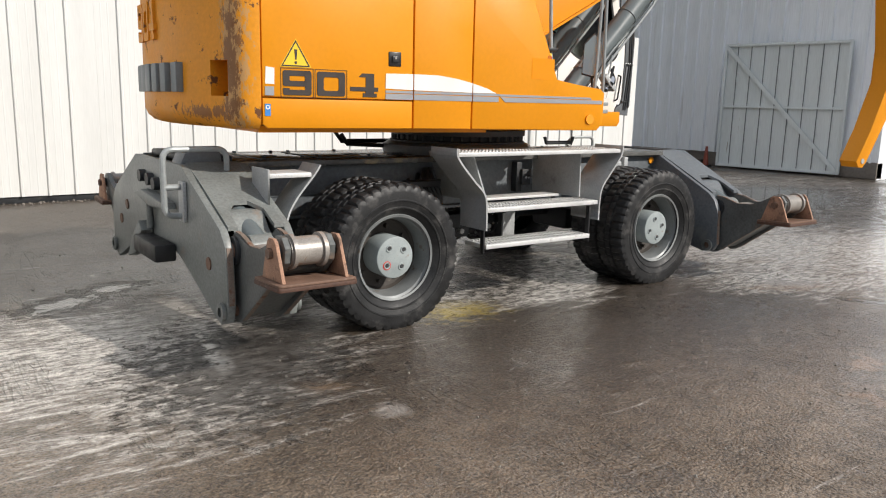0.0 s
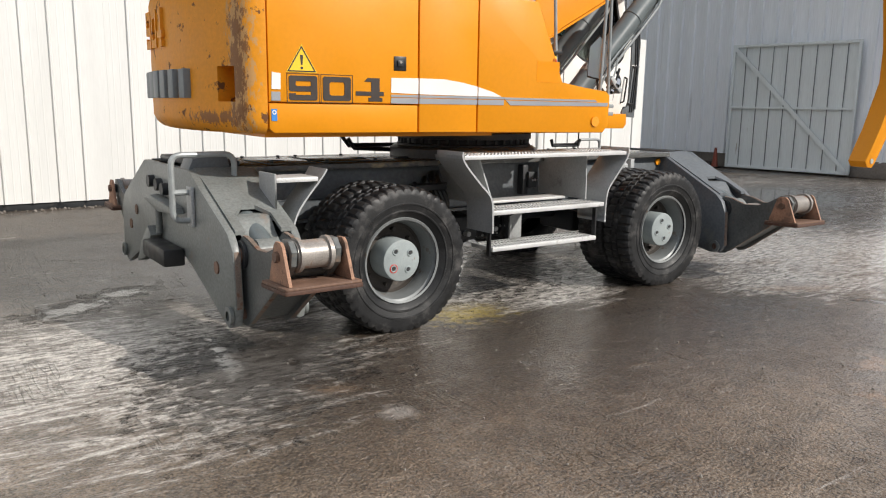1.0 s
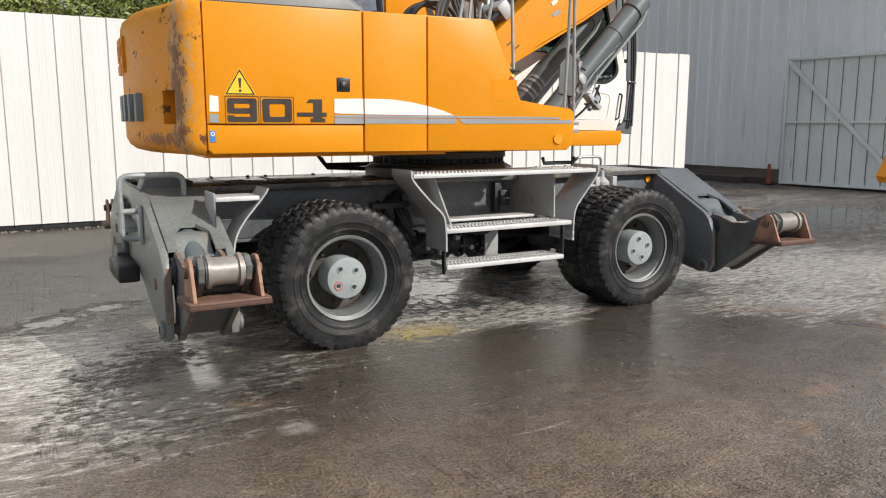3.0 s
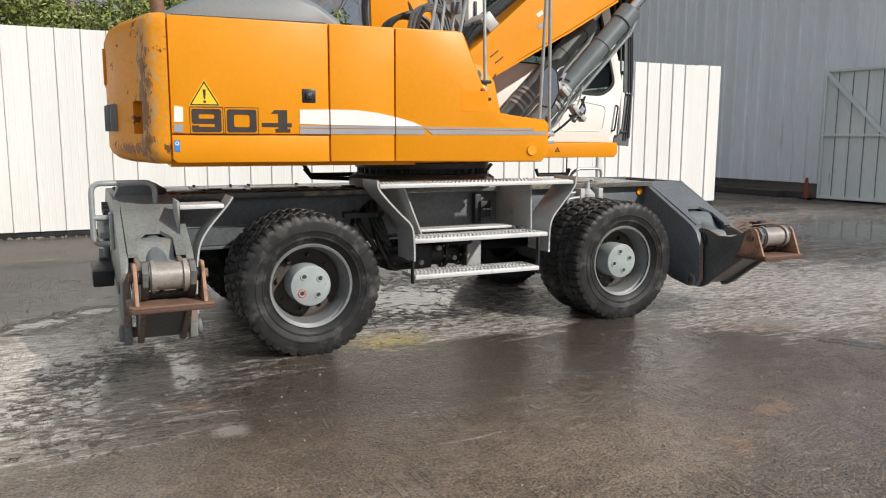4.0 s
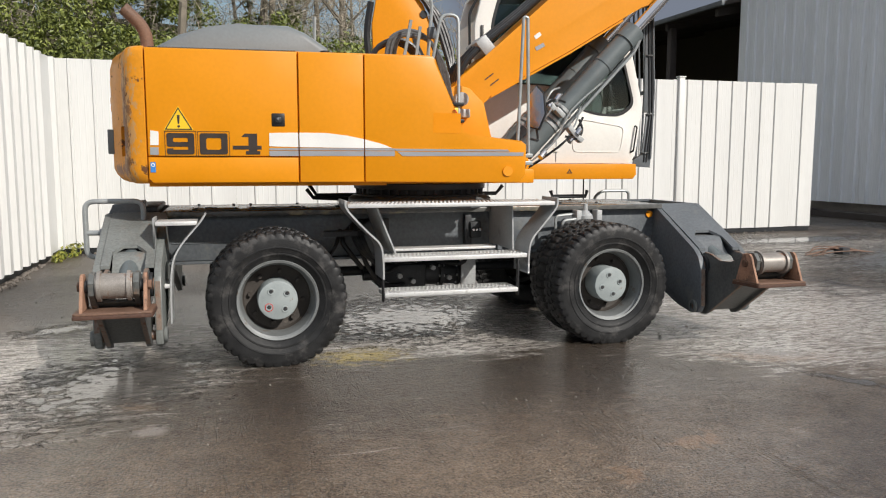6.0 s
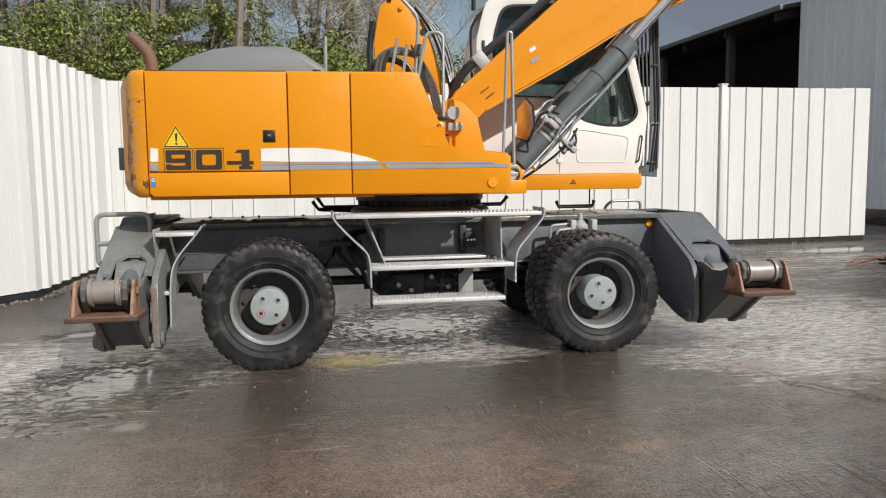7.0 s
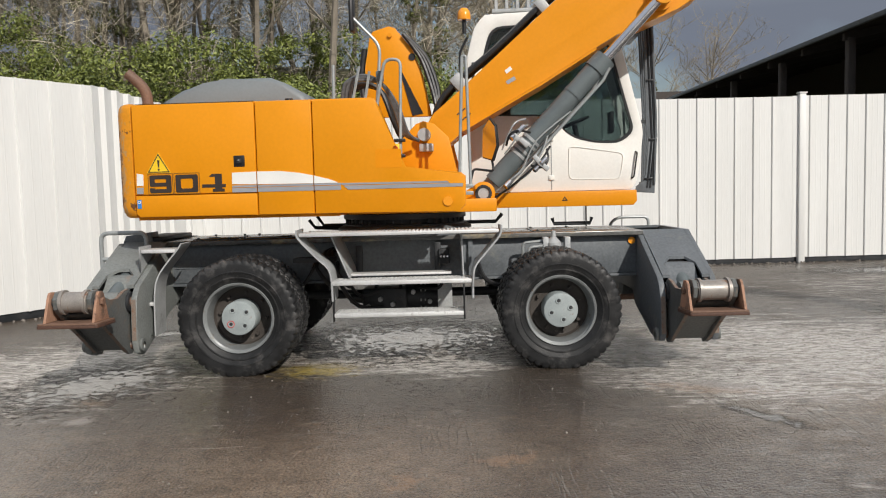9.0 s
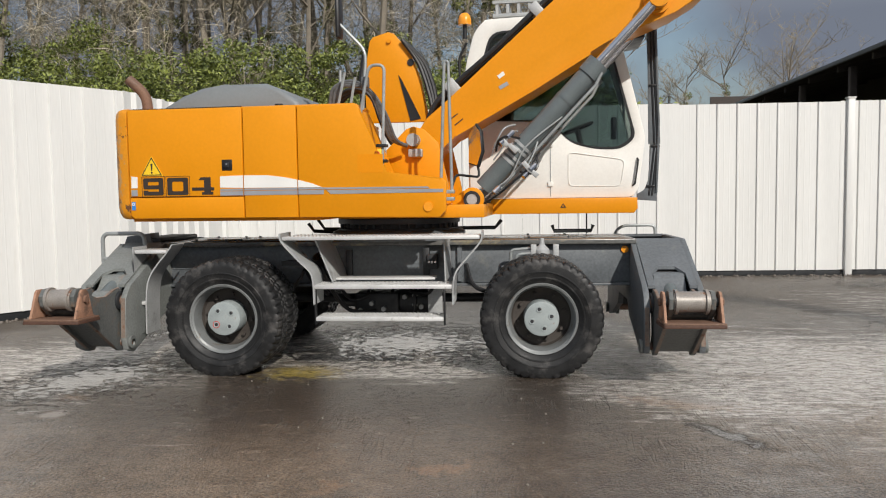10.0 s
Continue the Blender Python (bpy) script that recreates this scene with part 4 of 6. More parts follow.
rings = [[bm.verts.new((-2.2 + (x + 2.2) * (1 - i / 0.42), y * (1 - i * 0.3), z)) for x, y in CWP] for z, i in LEVELS]
for r, (a, b) in enumerate(zip(rings, rings[1:])):
    for k in range(len(CWP) - 1):
        if r == 4 and k == 3:
            q = [a[3], a[4], b[4], b[3]]
            inner = [bm.verts.new(v.co + Vector((0.16, 0.03, 0))) for v in q]
            for i in range(4):
                bm.faces.new((q[i], q[(i + 1) % 4], inner[(i + 1) % 4], inner[i]))
            bm.faces.new(inner)
            continue
        bm.faces.new((a[k], a[k + 1], b[k + 1], b[k]))
    bm.faces.new((a[-1], a[0], b[0], b[-1]))
bm.faces.new(rings[0]), bm.faces.new(rings[-1][::-1])
CW = part("counterweight", bm, ORANGE_WORN, EX, "scratched orange counterweight with rust along its edges", UP, 40)
DOOR = 0.035


def side_panel(pts, name="side_panel"):
    bm = B()
    prism(bm, pts, "y", SIDE, SIDE + DOOR, 0.012)
    return part(name, bm, ORANGE, EX, "smooth orange sheet-metal side panel", UP)


side_panel([(-2.192, 1.566), (-1.127, 1.566), (-1.127, 2.332), (-2.192, 2.335)], "side_door")
side_panel([(-2.192, 1.40), (-2.16, 1.372), (-1.127, 1.372), (-1.127, 1.559), (-2.192, 1.559)], "side_skirt")
side_panel([(-1.118, 1.372), (-0.636, 1.372), (-0.636, 2.328), (-1.118, 2.332)])
side_panel([(-0.628, 1.372), (0.60, 1.362), (0.655, 1.42), (0.660, 1.66), (0.62, 1.692), (0.145, 1.738), (-0.075, 2.29), (-0.10, 2.328), (-0.628, 2.328)])
bm = B()
prism(bm, [(-2.2, 1.39), (0.58, 1.39), (0.58, 1.66), (0.12, 1.70), (-0.12, 2.30), (-2.2, 2.30)], "y", SIDE + DOOR + 0.004, -0.62)
box(bm, (-2.2, -0.615, 1.39), (-0.45, 1.10, 2.30))
part("engine_housing", bm, ORANGE, EX, "", UP)
bm = B()
prism(bm, [(-2.19, SIDE + 0.02), (-0.12, SIDE + 0.02), (-0.12, -0.62), (-0.45, -0.62), (-0.45, 1.14), (-2.19, 1.14)], "z", 2.304, 2.338, 0.012)
part("top_cover", bm, ORANGE, EX, "", UP)
bm = B()
box(bm, (-2.19, 1.104, 1.39), (-0.45, 1.14, 2.30), 0.012)
part("far_side_panel", bm, ORANGE, EX, "", UP)
bm = B()
box(bm, (-0.45, -0.60, 1.34), (0.92, 0.60, 1.46), 0.01)
box(bm, (-2.2, -1.10, 1.345), (-0.455, 1.10, 1.385))
part("upper_frame", bm, ORANGE, EX, "", UP)
bm = B()
prism(bm, [(0.66, 1.345), (2.33, 1.345), (2.368, 1.39), (2.362, 1.50), (0.66, 1.50)], "y", 0.36, 1.20, 0.01)
part("cab_base", bm, ORANGE, EX, "orange cab support frame", UP)

# hood and exhaust
bm = B()
prism(bm, [(-2.26, 2.342), (-2.22, 2.43), (-2.02, 2.54), (-1.80, 2.60), (-1.56, 2.635), (-1.17, 2.635), (-1.03, 2.58), (-0.86, 2.47), (-0.78, 2.342)], "y", -0.48, 0.75, 0.05)
part("hood", bm, HOOD, EX, "grey moulded engine hood", UP, 50)
part("exhaust_pipe", tube(B(), rounded([(-2.225, -0.74, 2.34), (-2.23, -0.75, 2.52), (-2.38, -0.80, 2.665)], 0.09), 0.048, 14), RUST, EX, "rusty bent exhaust stub", UP)

# boom, stick and their cylinders
BOOM = [(0.20, 1.86), (0.22, 2.10), (0.34, 2.28), (0.592, 2.484), (1.076, 2.911), (1.522, 3.303), (2.6, 4.25), (3.6, 4.92), (4.6, 5.28), (5.6, 5.45), (5.85, 5.28), (5.75, 5.02), (4.8, 4.78), (4.0, 4.36), (3.25, 3.68), (2.86, 3.30), (2.64, 3.17), (2.42, 3.08), (2.07, 2.95), (1.88, 2.84), (1.363, 2.53), (0.906, 2.28), (0.617, 2.12), (0.48, 1.98), (0.36, 1.84)]
boom = part("boom", prism(B(), BOOM, "y", -0.25, 0.25, 0.015), ORANGE, EX, "orange welded box boom", UP)
STICK = [(6.23, 0.92), (6.30, 0.84), (6.40, 0.83), (6.46, 0.90), (6.81, 1.45), (7.15, 2.1), (7.2, 3.0), (6.9, 3.9), (6.2, 5.6), (5.6, 5.65), (5.45, 5.1), (6.2, 4.2), (6.62, 3.1), (6.78, 2.4), (6.78, 1.95), (6.49, 1.33)]
stick = part("stick", prism(B(), STICK, "y", -0.12, 0.12, 0.012), ORANGE, EX, "orange dipper stick hanging down", UP)
part("stick_pin", rod(B(), (6.37, -0.13, 0.92), (6.37, 0.13, 0.92), 0.035), STEPGREY, stick)
for v, nm in ((-0.37, "near"), (0.33, "far")):
    a, b = Vector((0.80, v, 1.505)), Vector((2.47, v, 3.27))
    d = (b - a).normalized()
    cyl = part("boom_cylinder", rod(B(), a + d * 0.14, a + d * 1.66, 0.092, 28), CYLGREY, EX, "grey hydraulic cylinder barrel", UP)
    part("gland", rod(B(), a + d * 1.52, a + d * 1.67, 0.105, 28), CYLGREY, cyl)
    for s in (0.47, 0.52, 0.60, 0.65, 1.22):
        part("band", rod(B(), a + d * s, a + d * (s + 0.028), 0.098, 28), CYLGREY if s > 1 else STEPGREY, cyl, "clamp band")
    part("rod", rod(B(), a + d * 1.65, b, 0.048, 20), CHROME, cyl, "bright chrome piston rod")
    part("eye", rod(B(), (0.80, v - 0.05, 1.505), (0.80, v + 0.05, 1.505), 0.10, 24), CYLGREY, cyl)
    part("head_eye", rod(B(), (b.x, v - 0.07, b.z), (b.x, v + 0.07, b.z), 0.09, 24), ORANGE, cyl)
    for w in (-0.06, 0.0):
        q = Vector((d.z, 0, -d.x)) * 0.12
        part("hydraulic_line", tube(B(), [a + d * 0.25 + q + Vector((0, w, 0)), a + d * 1.5 + q + Vector((0, w, 0)), a + d * 1.62 + q * 0.7 + Vector((0, w, 0))], 0.014), PIPE, cyl)
part("boom_pin_boss", rod(B(), (2.47, -0.30, 3.27), (2.47, 0.30, 3.27), 0.12, 24), ORANGE, boom)
for v in (-0.50, 0.44):
    bm = B()
    prism(bm, [(0.0, 1.47), (0.0, 1.97), (0.19, 2.16), (0.26, 2.185), (0.36, 2.155), (0.49, 2.03), (0.565, 1.70), (0.61, 1.47)], "y", v, v + 0.06, 0.008)
    part("boom_tower", bm, ORANGE, EX, "orange boom foot bracket", UP)
    bm = B()
    prism(bm, [(0.60, 1.365), (0.62, 1.52)] + arc(0.80, 1.505, 0.11, 110, -60, 8) + [(0.76, 1.365)], "y", v + 0.0, v + 0.05, 0.006)
    ear = part("cylinder_ear", bm, ORANGE, EX, "", UP)
    part("ear_pin", rod(B(), (0.80, v - 0.02, 1.505), (0.80, v + 0.07, 1.505), 0.05, 20), STEPGREY, ear)
bm = B()
prism(bm, [(-0.37, 2.30), (-0.385, 2.80), (-0.325, 3.13), (-0.29, 3.17), (-0.13, 3.215), (-0.07, 3.195), (0.10, 2.99), (0.205, 2.72), (0.285, 2.30)], "y", 0.26, 0.32, 0.006)
part("hose_guard", bm, ORANGE, EX, "upright orange guard plate behind the boom foot", UP)

# cab
CAB = [(0.68, 1.505), (0.64, 2.85), (0.73, 3.20), (0.84, 3.33), (2.02, 3.36), (2.21, 3.03), (2.445, 2.10), (2.385, 1.62), (2.33, 1.505)]
WIN = round_poly([(0.84, 2.30), (0.80, 2.85), (0.90, 3.20), (1.94, 3.24), (2.12, 2.95), (2.355, 2.10), (2.21, 1.985), (1.95, 1.99), (1.70, 2.06), (1.50, 2.28)], 0.12)
CAB = round_poly(CAB, 0.07)
cab = part("cab", prism(B(), CAB, "y", 0.42, 0.47, 0.008, [WIN]), CABWHITE, EX, "off-white operator cab", UP)
part("far_wall", prism(B(), CAB, "y", 1.15, 1.20, 0.008, [WIN]), CABWHITE, cab)
part("roof", prism(B(), [(0.74, 3.20), (0.84, 3.335), (2.02, 3.365), (2.08, 3.26), (2.00, 3.30), (0.90, 3.28)], "y", 0.472, 1.148), CABWHITE, cab)
part("rear_wall", box(B(), (0.66, 0.472, 1.51), (0.70, 1.148, 2.9)), CABWHITE, cab)
part("front_lower", prism(B(), [(2.325, 1.51), (2.38, 1.63), (2.44, 2.08), (2.40, 2.08), (2.295, 1.51)], "y", 0.472, 1.148), CABWHITE, cab)
part("cab_floor", box(B(), (0.70, 0.472, 1.506), (2.32, 1.148, 1.55)), BLACK, cab)
for y, nm in ((0.440, "near"), (1.172, "far")):
    pane = part("window_pane", prism(B(), WIN, "y", y, y + 0.006), GLASS, cab, "greenish tinted window glass", smooth=None)
    pane.visible_shadow = False
part("windscreen", prism(B(), [(2.205, 3.03), (2.44, 2.10), (2.43, 2.10), (2.195, 3.03)], "y", 0.474, 1.146), GLASS, cab, "tinted windscreen", smooth=None).visible_shadow = False
wc = Vector((1.55, 2.65))
seal_out = [((Vector(p) - wc) * 1.0 + wc) for p in WIN]
seal_in = [((Vector(p) - wc) * 0.965 + wc) for p in WIN]
part("window_seal", prism(B(), [tuple(p) for p in seal_out], "y", 0.416, 0.438, 0.0, [[tuple(p) for p in seal_in]]), BLACK, cab, "black rubber window seal")
bm = B()
box(bm, (1.0, 0.60, 1.56), (1.5, 1.02, 2.0), 0.05)
prism(bm, [(0.90, 1.95), (1.02, 2.75), (1.14, 2.75), (1.06, 1.95)], "y", 0.60, 1.02, 0.03)
part("operator_seat", bm, BLACK, cab, "black operator seat")
bm = B()
rod(bm, (1.95, 0.8, 1.55), (1.78, 0.8, 2.22), 0.03)
lathe_pts = [Vector((1.78 + 0.17 * math.cos(a) * 0.9, 0.8 + 0.17 * math.sin(a), 2.23 + 0.06 * math.cos(a))) for a in [2 * math.pi * k / 20 for k in range(21)]]
tube(bm, lathe_pts, 0.016)
part("steering_wheel", bm, BLACK, cab)
part("beacon_base", rod(B(), (0.63, 0.50, 3.16), (0.63, 0.50, 3.30), 0.022), BLACK, cab)
part("beacon", lathe(B(), [(0.0005, 0.125), (0.035, 0.118), (0.058, 0.09), (0.068, 0.05), (0.068, 0.0), (0.0005, 0.0)], 22), LENS_O, cab, "orange beacon lamp", Matrix.Translation((0.63, 0.50, 3.30)) @ Matrix.Rotation(radians(90), 4, "X"))

# central steps
bm = B()
box(bm, (-0.84, -1.17, 1.175), (0.86, -0.86, 1.205), 0.004)
part("step_platform", bm, ALU, EX, "perforated aluminium platform")
for z, x0, x1 in ((0.775, -0.57, 0.62), (0.497, -0.56, 0.545)):
    part("step_tread", box(B(), (x0, -1.17, z - 0.022), (x1, -0.90, z + 0.012), 0.004), ALU, EX, "chequered aluminium tread")
left = [(-0.86, 1.235), (-0.845, 1.16), (-0.70, 1.00), (-0.60, 0.90), (-0.575, 0.80), (-0.57, 0.62)]
right = [(0.88, 1.235), (0.865, 1.15), (0.74, 1.00), (0.66, 0.90), (0.635, 0.80), (0.63, 0.62)]
for pts in (left, right):
    part("step_bracket", strip(B(), smooth_path([(x, z, 0) for x, z in pts], 4), "y", -1.18, -0.86, 0.014), STEPGREY, EX, "bent grey steel side bracket")
for x in (-0.568, 0.553):
    part("step_hanger", box(B(), (x - 0.008, -1.15, 0.44), (x + 0.008, -1.11, 0.74), 0.003), BLACK, EX, "black rubber hanger strap")
for x0, x1 in ((-0.59, -0.44), (0.545, 0.555)):
    part("gusset", strip(B(), [(x0, 1.17), (x1, 0.80)], "y", -1.02, -0.43, 0.012), STEPGREY, EX, "slanting grey gusset plate")
part("rear_tread", box(B(), (-0.45, -0.88, 0.80), (0.45, -0.70, 0.82), 0.003), ALU, EX)

# rear ladder on the near side
part("ladder_stringer", strip(B(), [(-2.24, 1.12), (-2.24, 0.84), (-2.34, 0.80), (-2.36, 0.66), (-2.36, 0.34), (-2.18, 0.34)], "y", -1.06, -0.80, 0.012), STEPGREY, EX)
part("ladder_stringer", strip(B(), smooth_path([(-1.88, 1.14, 0), (-1.92, 1.08, 0), (-2.08, 0.88, 0), (-2.13, 0.70, 0), (-2.14, 0.34, 0)], 4), "y", -1.06, -0.80, 0.012), STEPGREY, EX)
for z, x0, x1 in ((1.08, -2.23, -1.94), (0.62, -2.35, -2.14)):
    part("step_tread", box(B(), (x0, -1.05, z - 0.018), (x1, -0.80, z + 0.012), 0.004), ALU, EX)
# grab rails
part("grab_rail", tube(B(), rounded([(-2.345, -0.62, 1.07), (-2.345, -0.62, 1.225), (-2.76, -0.62, 1.225), (-2.76, -0.62, 0.80), (-2.63, -0.62, 0.80)], 0.07), 0.02, 10), PIPE, EX, "bent grey grab rail")
part("grab_rail", tube(B(), rounded([(2.24, 0.87, 0.86), (2.24, 0.87, 1.13), (2.33, 0.87, 1.195), (2.67, 0.87, 1.195), (2.67, 0.87, 0.86)], 0.06), 0.016, 10), PIPE, EX)
for pts in ([(-0.10, -1.06, 2.21), (-0.013, -1.06, 2.66), (0.124, -1.06, 2.66), (0.11, -1.14, 1.77)], [(0.60, -1.10, 1.53), (0.646, -1.10, 2.66), (0.679, -1.10, 2.66), (0.698, -1.10, 1.57)]):
    part("handrail", tube(B(), rounded(pts, 0.06), 0.0135, 10), PIPE, EX, "tubular steel handrail", UP)

# ---- markings ----
FACE = SIDE - 0.002


def decal(name, pts, mat, label="", y=FACE, parent=EX):
    return part(name, prism(B(), pts, "y", y - 0.0015, y + 0.0025), mat, parent, label, UP, None)


def block_digit(kind, u, z, w, h):
    """A square-cornered digit of dark film, with its openings."""
    t = 0.23 * w
    c = 0.05 * w
    def ring(x0, z0, x1, z1, k):
        return [(x0 + k, z0), (x1 - k, z0), (x1, z0 + k), (x1, z1 - k), (x1 - k, z1), (x0 + k, z1), (x0, z1 - k), (x0, z0 + k)]
    if kind == "0":
        return ring(u, z, u + w, z + h, c), [ring(u + t, z + 0.22 * h, u + w - t, z + 0.78 * h, c)]
    if kind == "9":
        out = [(u + c, z), (u + w - c, z), (u + w, z + c), (u + w, z + h - c), (u + w - c, z + h), (u + c, z + h), (u, z + h - c), (u, z + 0.42 * h), (u + c, z + 0.36 * h),
               (u + w - t, z + 0.36 * h), (u + w - t, z + 0.22 * h), (u + t, z + 0.22 * h), (u + t, z + 0.28 * h), (u, z + 0.28 * h), (u, z + c)]
        return out, [ring(u + t, z + 0.58 * h, u + w - t, z + 0.78 * h, c * 0.6)]
    out = [(u, z + 0.24 * h), (u + 0.55 * w, z + 0.24 * h), (u + 0.55 * w, z + 0.16 * h), (u + 0.45 * w, z + 0.16 * h), (u + 0.45 * w, z), (u + 0.95 * w, z), (u + 0.95 * w, z + 0.16 * h), (u + 0.85 * w, z + 0.16 * h),
           (u + 0.85 * w, z + 0.24 * h), (u + w, z + 0.24 * h), (u + w, z + 0.42 * h), (u + 0.85 * w, z + 0.42 * h), (u + 0.85 * w, z + h), (u + 0.42 * w, z + h), (u + 0.30 * w, z + 0.84 * h),
           (u + 0.55 * w, z + 0.84 * h), (u + 0.55 * w, z + 0.42 * h), (u, z + 0.42 * h)]
    return out, []


for kind, u, w in (("9", -2.060, 0.190), ("0", -1.832, 0.196), ("4", -1.600, 0.205)):
    out, holes = block_digit(kind, u, 1.580, w, 0.152)
    part("number_" + {"9": "nine", "0": "zero", "4": "four"}[kind], prism(B(), out, "y", FACE - 0.0015, FACE + 0.0025, 0, holes), DECAL_K, EX, "dark model number 904 film", UP, None)
    if kind != "4":
        wide = [(u - 0.014, 1.566), (u + w + 0.014, 1.566), (u + w + 0.014, 1.746), (u - 0.014, 1.746)]
        rim_in = [(u - 0.011, 1.569), (u + w + 0.011, 1.569), (u + w + 0.011, 1.743), (u - 0.011, 1.743)]
        part("number_outline", prism(B(), wide, "y", FACE - 0.001, FACE + 0.0025, 0, [rim_in]), DECAL_K, EX, "", UP, None)
tri = [(-1.974, 1.925), (-2.078, 1.752), (-1.871, 1.752)]
warn = decal("warning_triangle", tri, DECAL_Y, "yellow warning triangle with a black border")
tc = Vector((-1.974, 1.81))
part("border", prism(B(), [tuple(tc + (Vector(p) - tc) * 0.93) for p in tri], "y", FACE - 0.003, FACE - 0.001, 0, [[tuple(tc + (Vector(p) - tc) * 0.80) for p in tri]]), DECAL_K, warn, "", None, None)
bm = B()
prism(bm, [(-1.984, 1.860), (-1.964, 1.860), (-1.969, 1.798), (-1.979, 1.798)], "y", FACE - 0.003, FACE - 0.001)
prism(bm, arc(-1.974, 1.780, 0.009, 0, 330, 11), "y", FACE - 0.003, FACE - 0.001)
part("exclamation_mark", bm, DECAL_K, warn, "", None, None)
decal("white_stripe", [(-1.339, 1.640), (-1.337, 1.738), (-1.127, 1.742), (-1.127, 1.634)], STRIPE_W, "chipped white stripe")
decal("white_stripe", [(-1.118, 1.634), (-1.118, 1.742), (-0.92, 1.741), (-0.76, 1.722), (-0.636, 1.697), (-0.636, 1.630)], STRIPE_W)
decal("white_stripe", [(-0.628, 1.630), (-0.628, 1.695), (-0.50, 1.662), (-0.42, 1.630)], STRIPE_W)
for a, b in ((-1.339, -1.127), (-1.118, -0.636), (-0.628, -0.40)):
    decal("grey_stripe", [(a, 1.569), (b, 1.569), (b, 1.606), (a, 1.606)], STRIPE_G, "scratched grey stripe")
    decal("grey_stripe", [(a, 1.611), (b, 1.611), (b, 1.628), (a, 1.628)], STRIPE_G)
decal("grey_stripe", [(-0.34, 1.569), (0.632, 1.572), (0.636, 1.600), (-0.38, 1.604)], STRIPE_G)
decal("grey_stripe", [(-0.39, 1.610), (0.52, 1.606), (0.50, 1.622), (-0.41, 1.626)], STRIPE_G)
decal("grey_stripe", [(-2.176, 1.575), (-2.118, 1.575), (-2.118, 1.63), (-2.176, 1.63)], STRIPE_G)
decal("white_patch", [(-2.174, 1.645), (-2.116, 1.645), (-2.114, 1.742), (-2.170, 1.75)], STRIPE_W)
decal("blue_badge", [(-2.178, 1.450), (-2.142, 1.450), (-2.142, 1.524), (-2.178, 1.524)], DECAL_B, "small blue hook-point sticker")
part("badge_mark", prism(B(), arc(-2.16, 1.503, 0.014, 0, 345, 14), "y", FACE - 0.003, FACE - 0.0016, 0, [arc(-2.16, 1.503, 0.008, 0, 330, 10)]), STRIPE_W, EX, "", UP, None)
# brand lettering on the counterweight stands as plain raised blocks
for k in range(7):
    y0 = 0.62 - 0.178 * k
    x = -2.600 + 0.075 * (abs(y0 - 0.07) / 0.62) ** 2
    bm = B()
    box(bm, (x - 0.022, y0 - 0.145, 1.585), (x + 0.03, y0, 1.775), 0.006)
    part("raised_bar", bm, HOOD, CW, "weathered grey raised block in place of lettering")
for k, kind in enumerate("904"):
    out, holes = block_digit(kind, -0.50 + 0.175 * k, 1.935, 0.150, 0.26)
    part("raised_digit", prism(B(), out, "y", -0.012, 0.03, 0, holes), ORANGE_WORN, CW, "worn raised digit of the number 904", Matrix.Translation((-2.597, -0.20, 0)) @ Matrix.Rotation(radians(-90), 4, "Z"), None)
# latch, lamps, fittings on the side
latch = part("door_latch", box(B(), (-1.318, SIDE - 0.006, 1.786), (-1.222, SIDE + 0.01, 1.882), 0.006), BLACK, EX, "black paddle latch in a bezel", UP)
part("paddle", box(B(), (-1.295, SIDE - 0.014, 1.812), (-1.245, SIDE - 0.0065, 1.856), 0.006), DARK, latch, "worn dark paddle")
part("key_lock", rod(B(), (-1.27, SIDE - 0.016, 1.842), (-1.27, SIDE - 0.0145, 1.842), 0.009, 12), CHROME, latch)
part("side_lamp", rod(B(), (0.505, SIDE - 0.012, 1.452), (0.505, SIDE + 0.004, 1.452), 0.040, 22), LENS_O, EX, "round amber side lamp", UP)
part("side_reflector", rod(B(), (2.165, -0.435, 1.028), (2.165, -0.415, 1.028), 0.033, 20), LENS_O, EX, "round amber reflector")
lamp = part("work_lamp", rod(B(), (0.27, -0.60, 2.055), (0.27, -0.50, 2.055), 0.058, 22), STEPGREY, EX, "round work lamp on the boom bracket", UP)
part("lamp_bracket", box(B(), (0.22, -0.57, 1.90), (0.35, -0.501, 1.975), 0.012), STEPGREY, lamp)
switch = part("isolator_box", box(B(), (0.035, -1.15, 1.865), (0.105, -1.08, 1.945), 0.008), DECAL_Y, EX, "small yellow isolator switch box", UP)
part("red_knob", rod(B(), (0.07, -1.165, 1.905), (0.07, -1.151, 1.905), 0.022, 14), RED, switch)
for z in (1.83, 1.96):
    part("rail_clamp", box(B(), (0.06, -1.16, z), (0.15, -1.07, z + 0.025), 0.004), BLACK, EX, "", UP)
part("rear_rail", tube(B(), [(-0.88, 1.06, 2.33), (-0.87, 1.06, 2.98)], 0.018), PIPE, EX, "", UP)
part("fuel_cap", rod(B(), (-0.90, -0.85, 2.335), (-0.90, -0.85, 2.385), 0.035, 18), BLACK, EX, "", UP)
part("top_boss", box(B(), (-1.06, -0.95, 2.335), (-0.84, -0.70, 2.358), 0.01), ORANGE, EX, "", UP)
part("mirror_arm", tube(B(), rounded([(-0.10, -0.95, 2.30), (-0.06, -0.95, 2.80), (-0.30, -0.95, 3.05)], 0.08), 0.014), PIPE, EX, "", UP)
part("mirror_head", box(B(), (-0.32, -1.0, 2.92), (-0.28, -0.86, 3.30), 0.02), BLACK, EX, "black mirror head on a bent arm", UP)
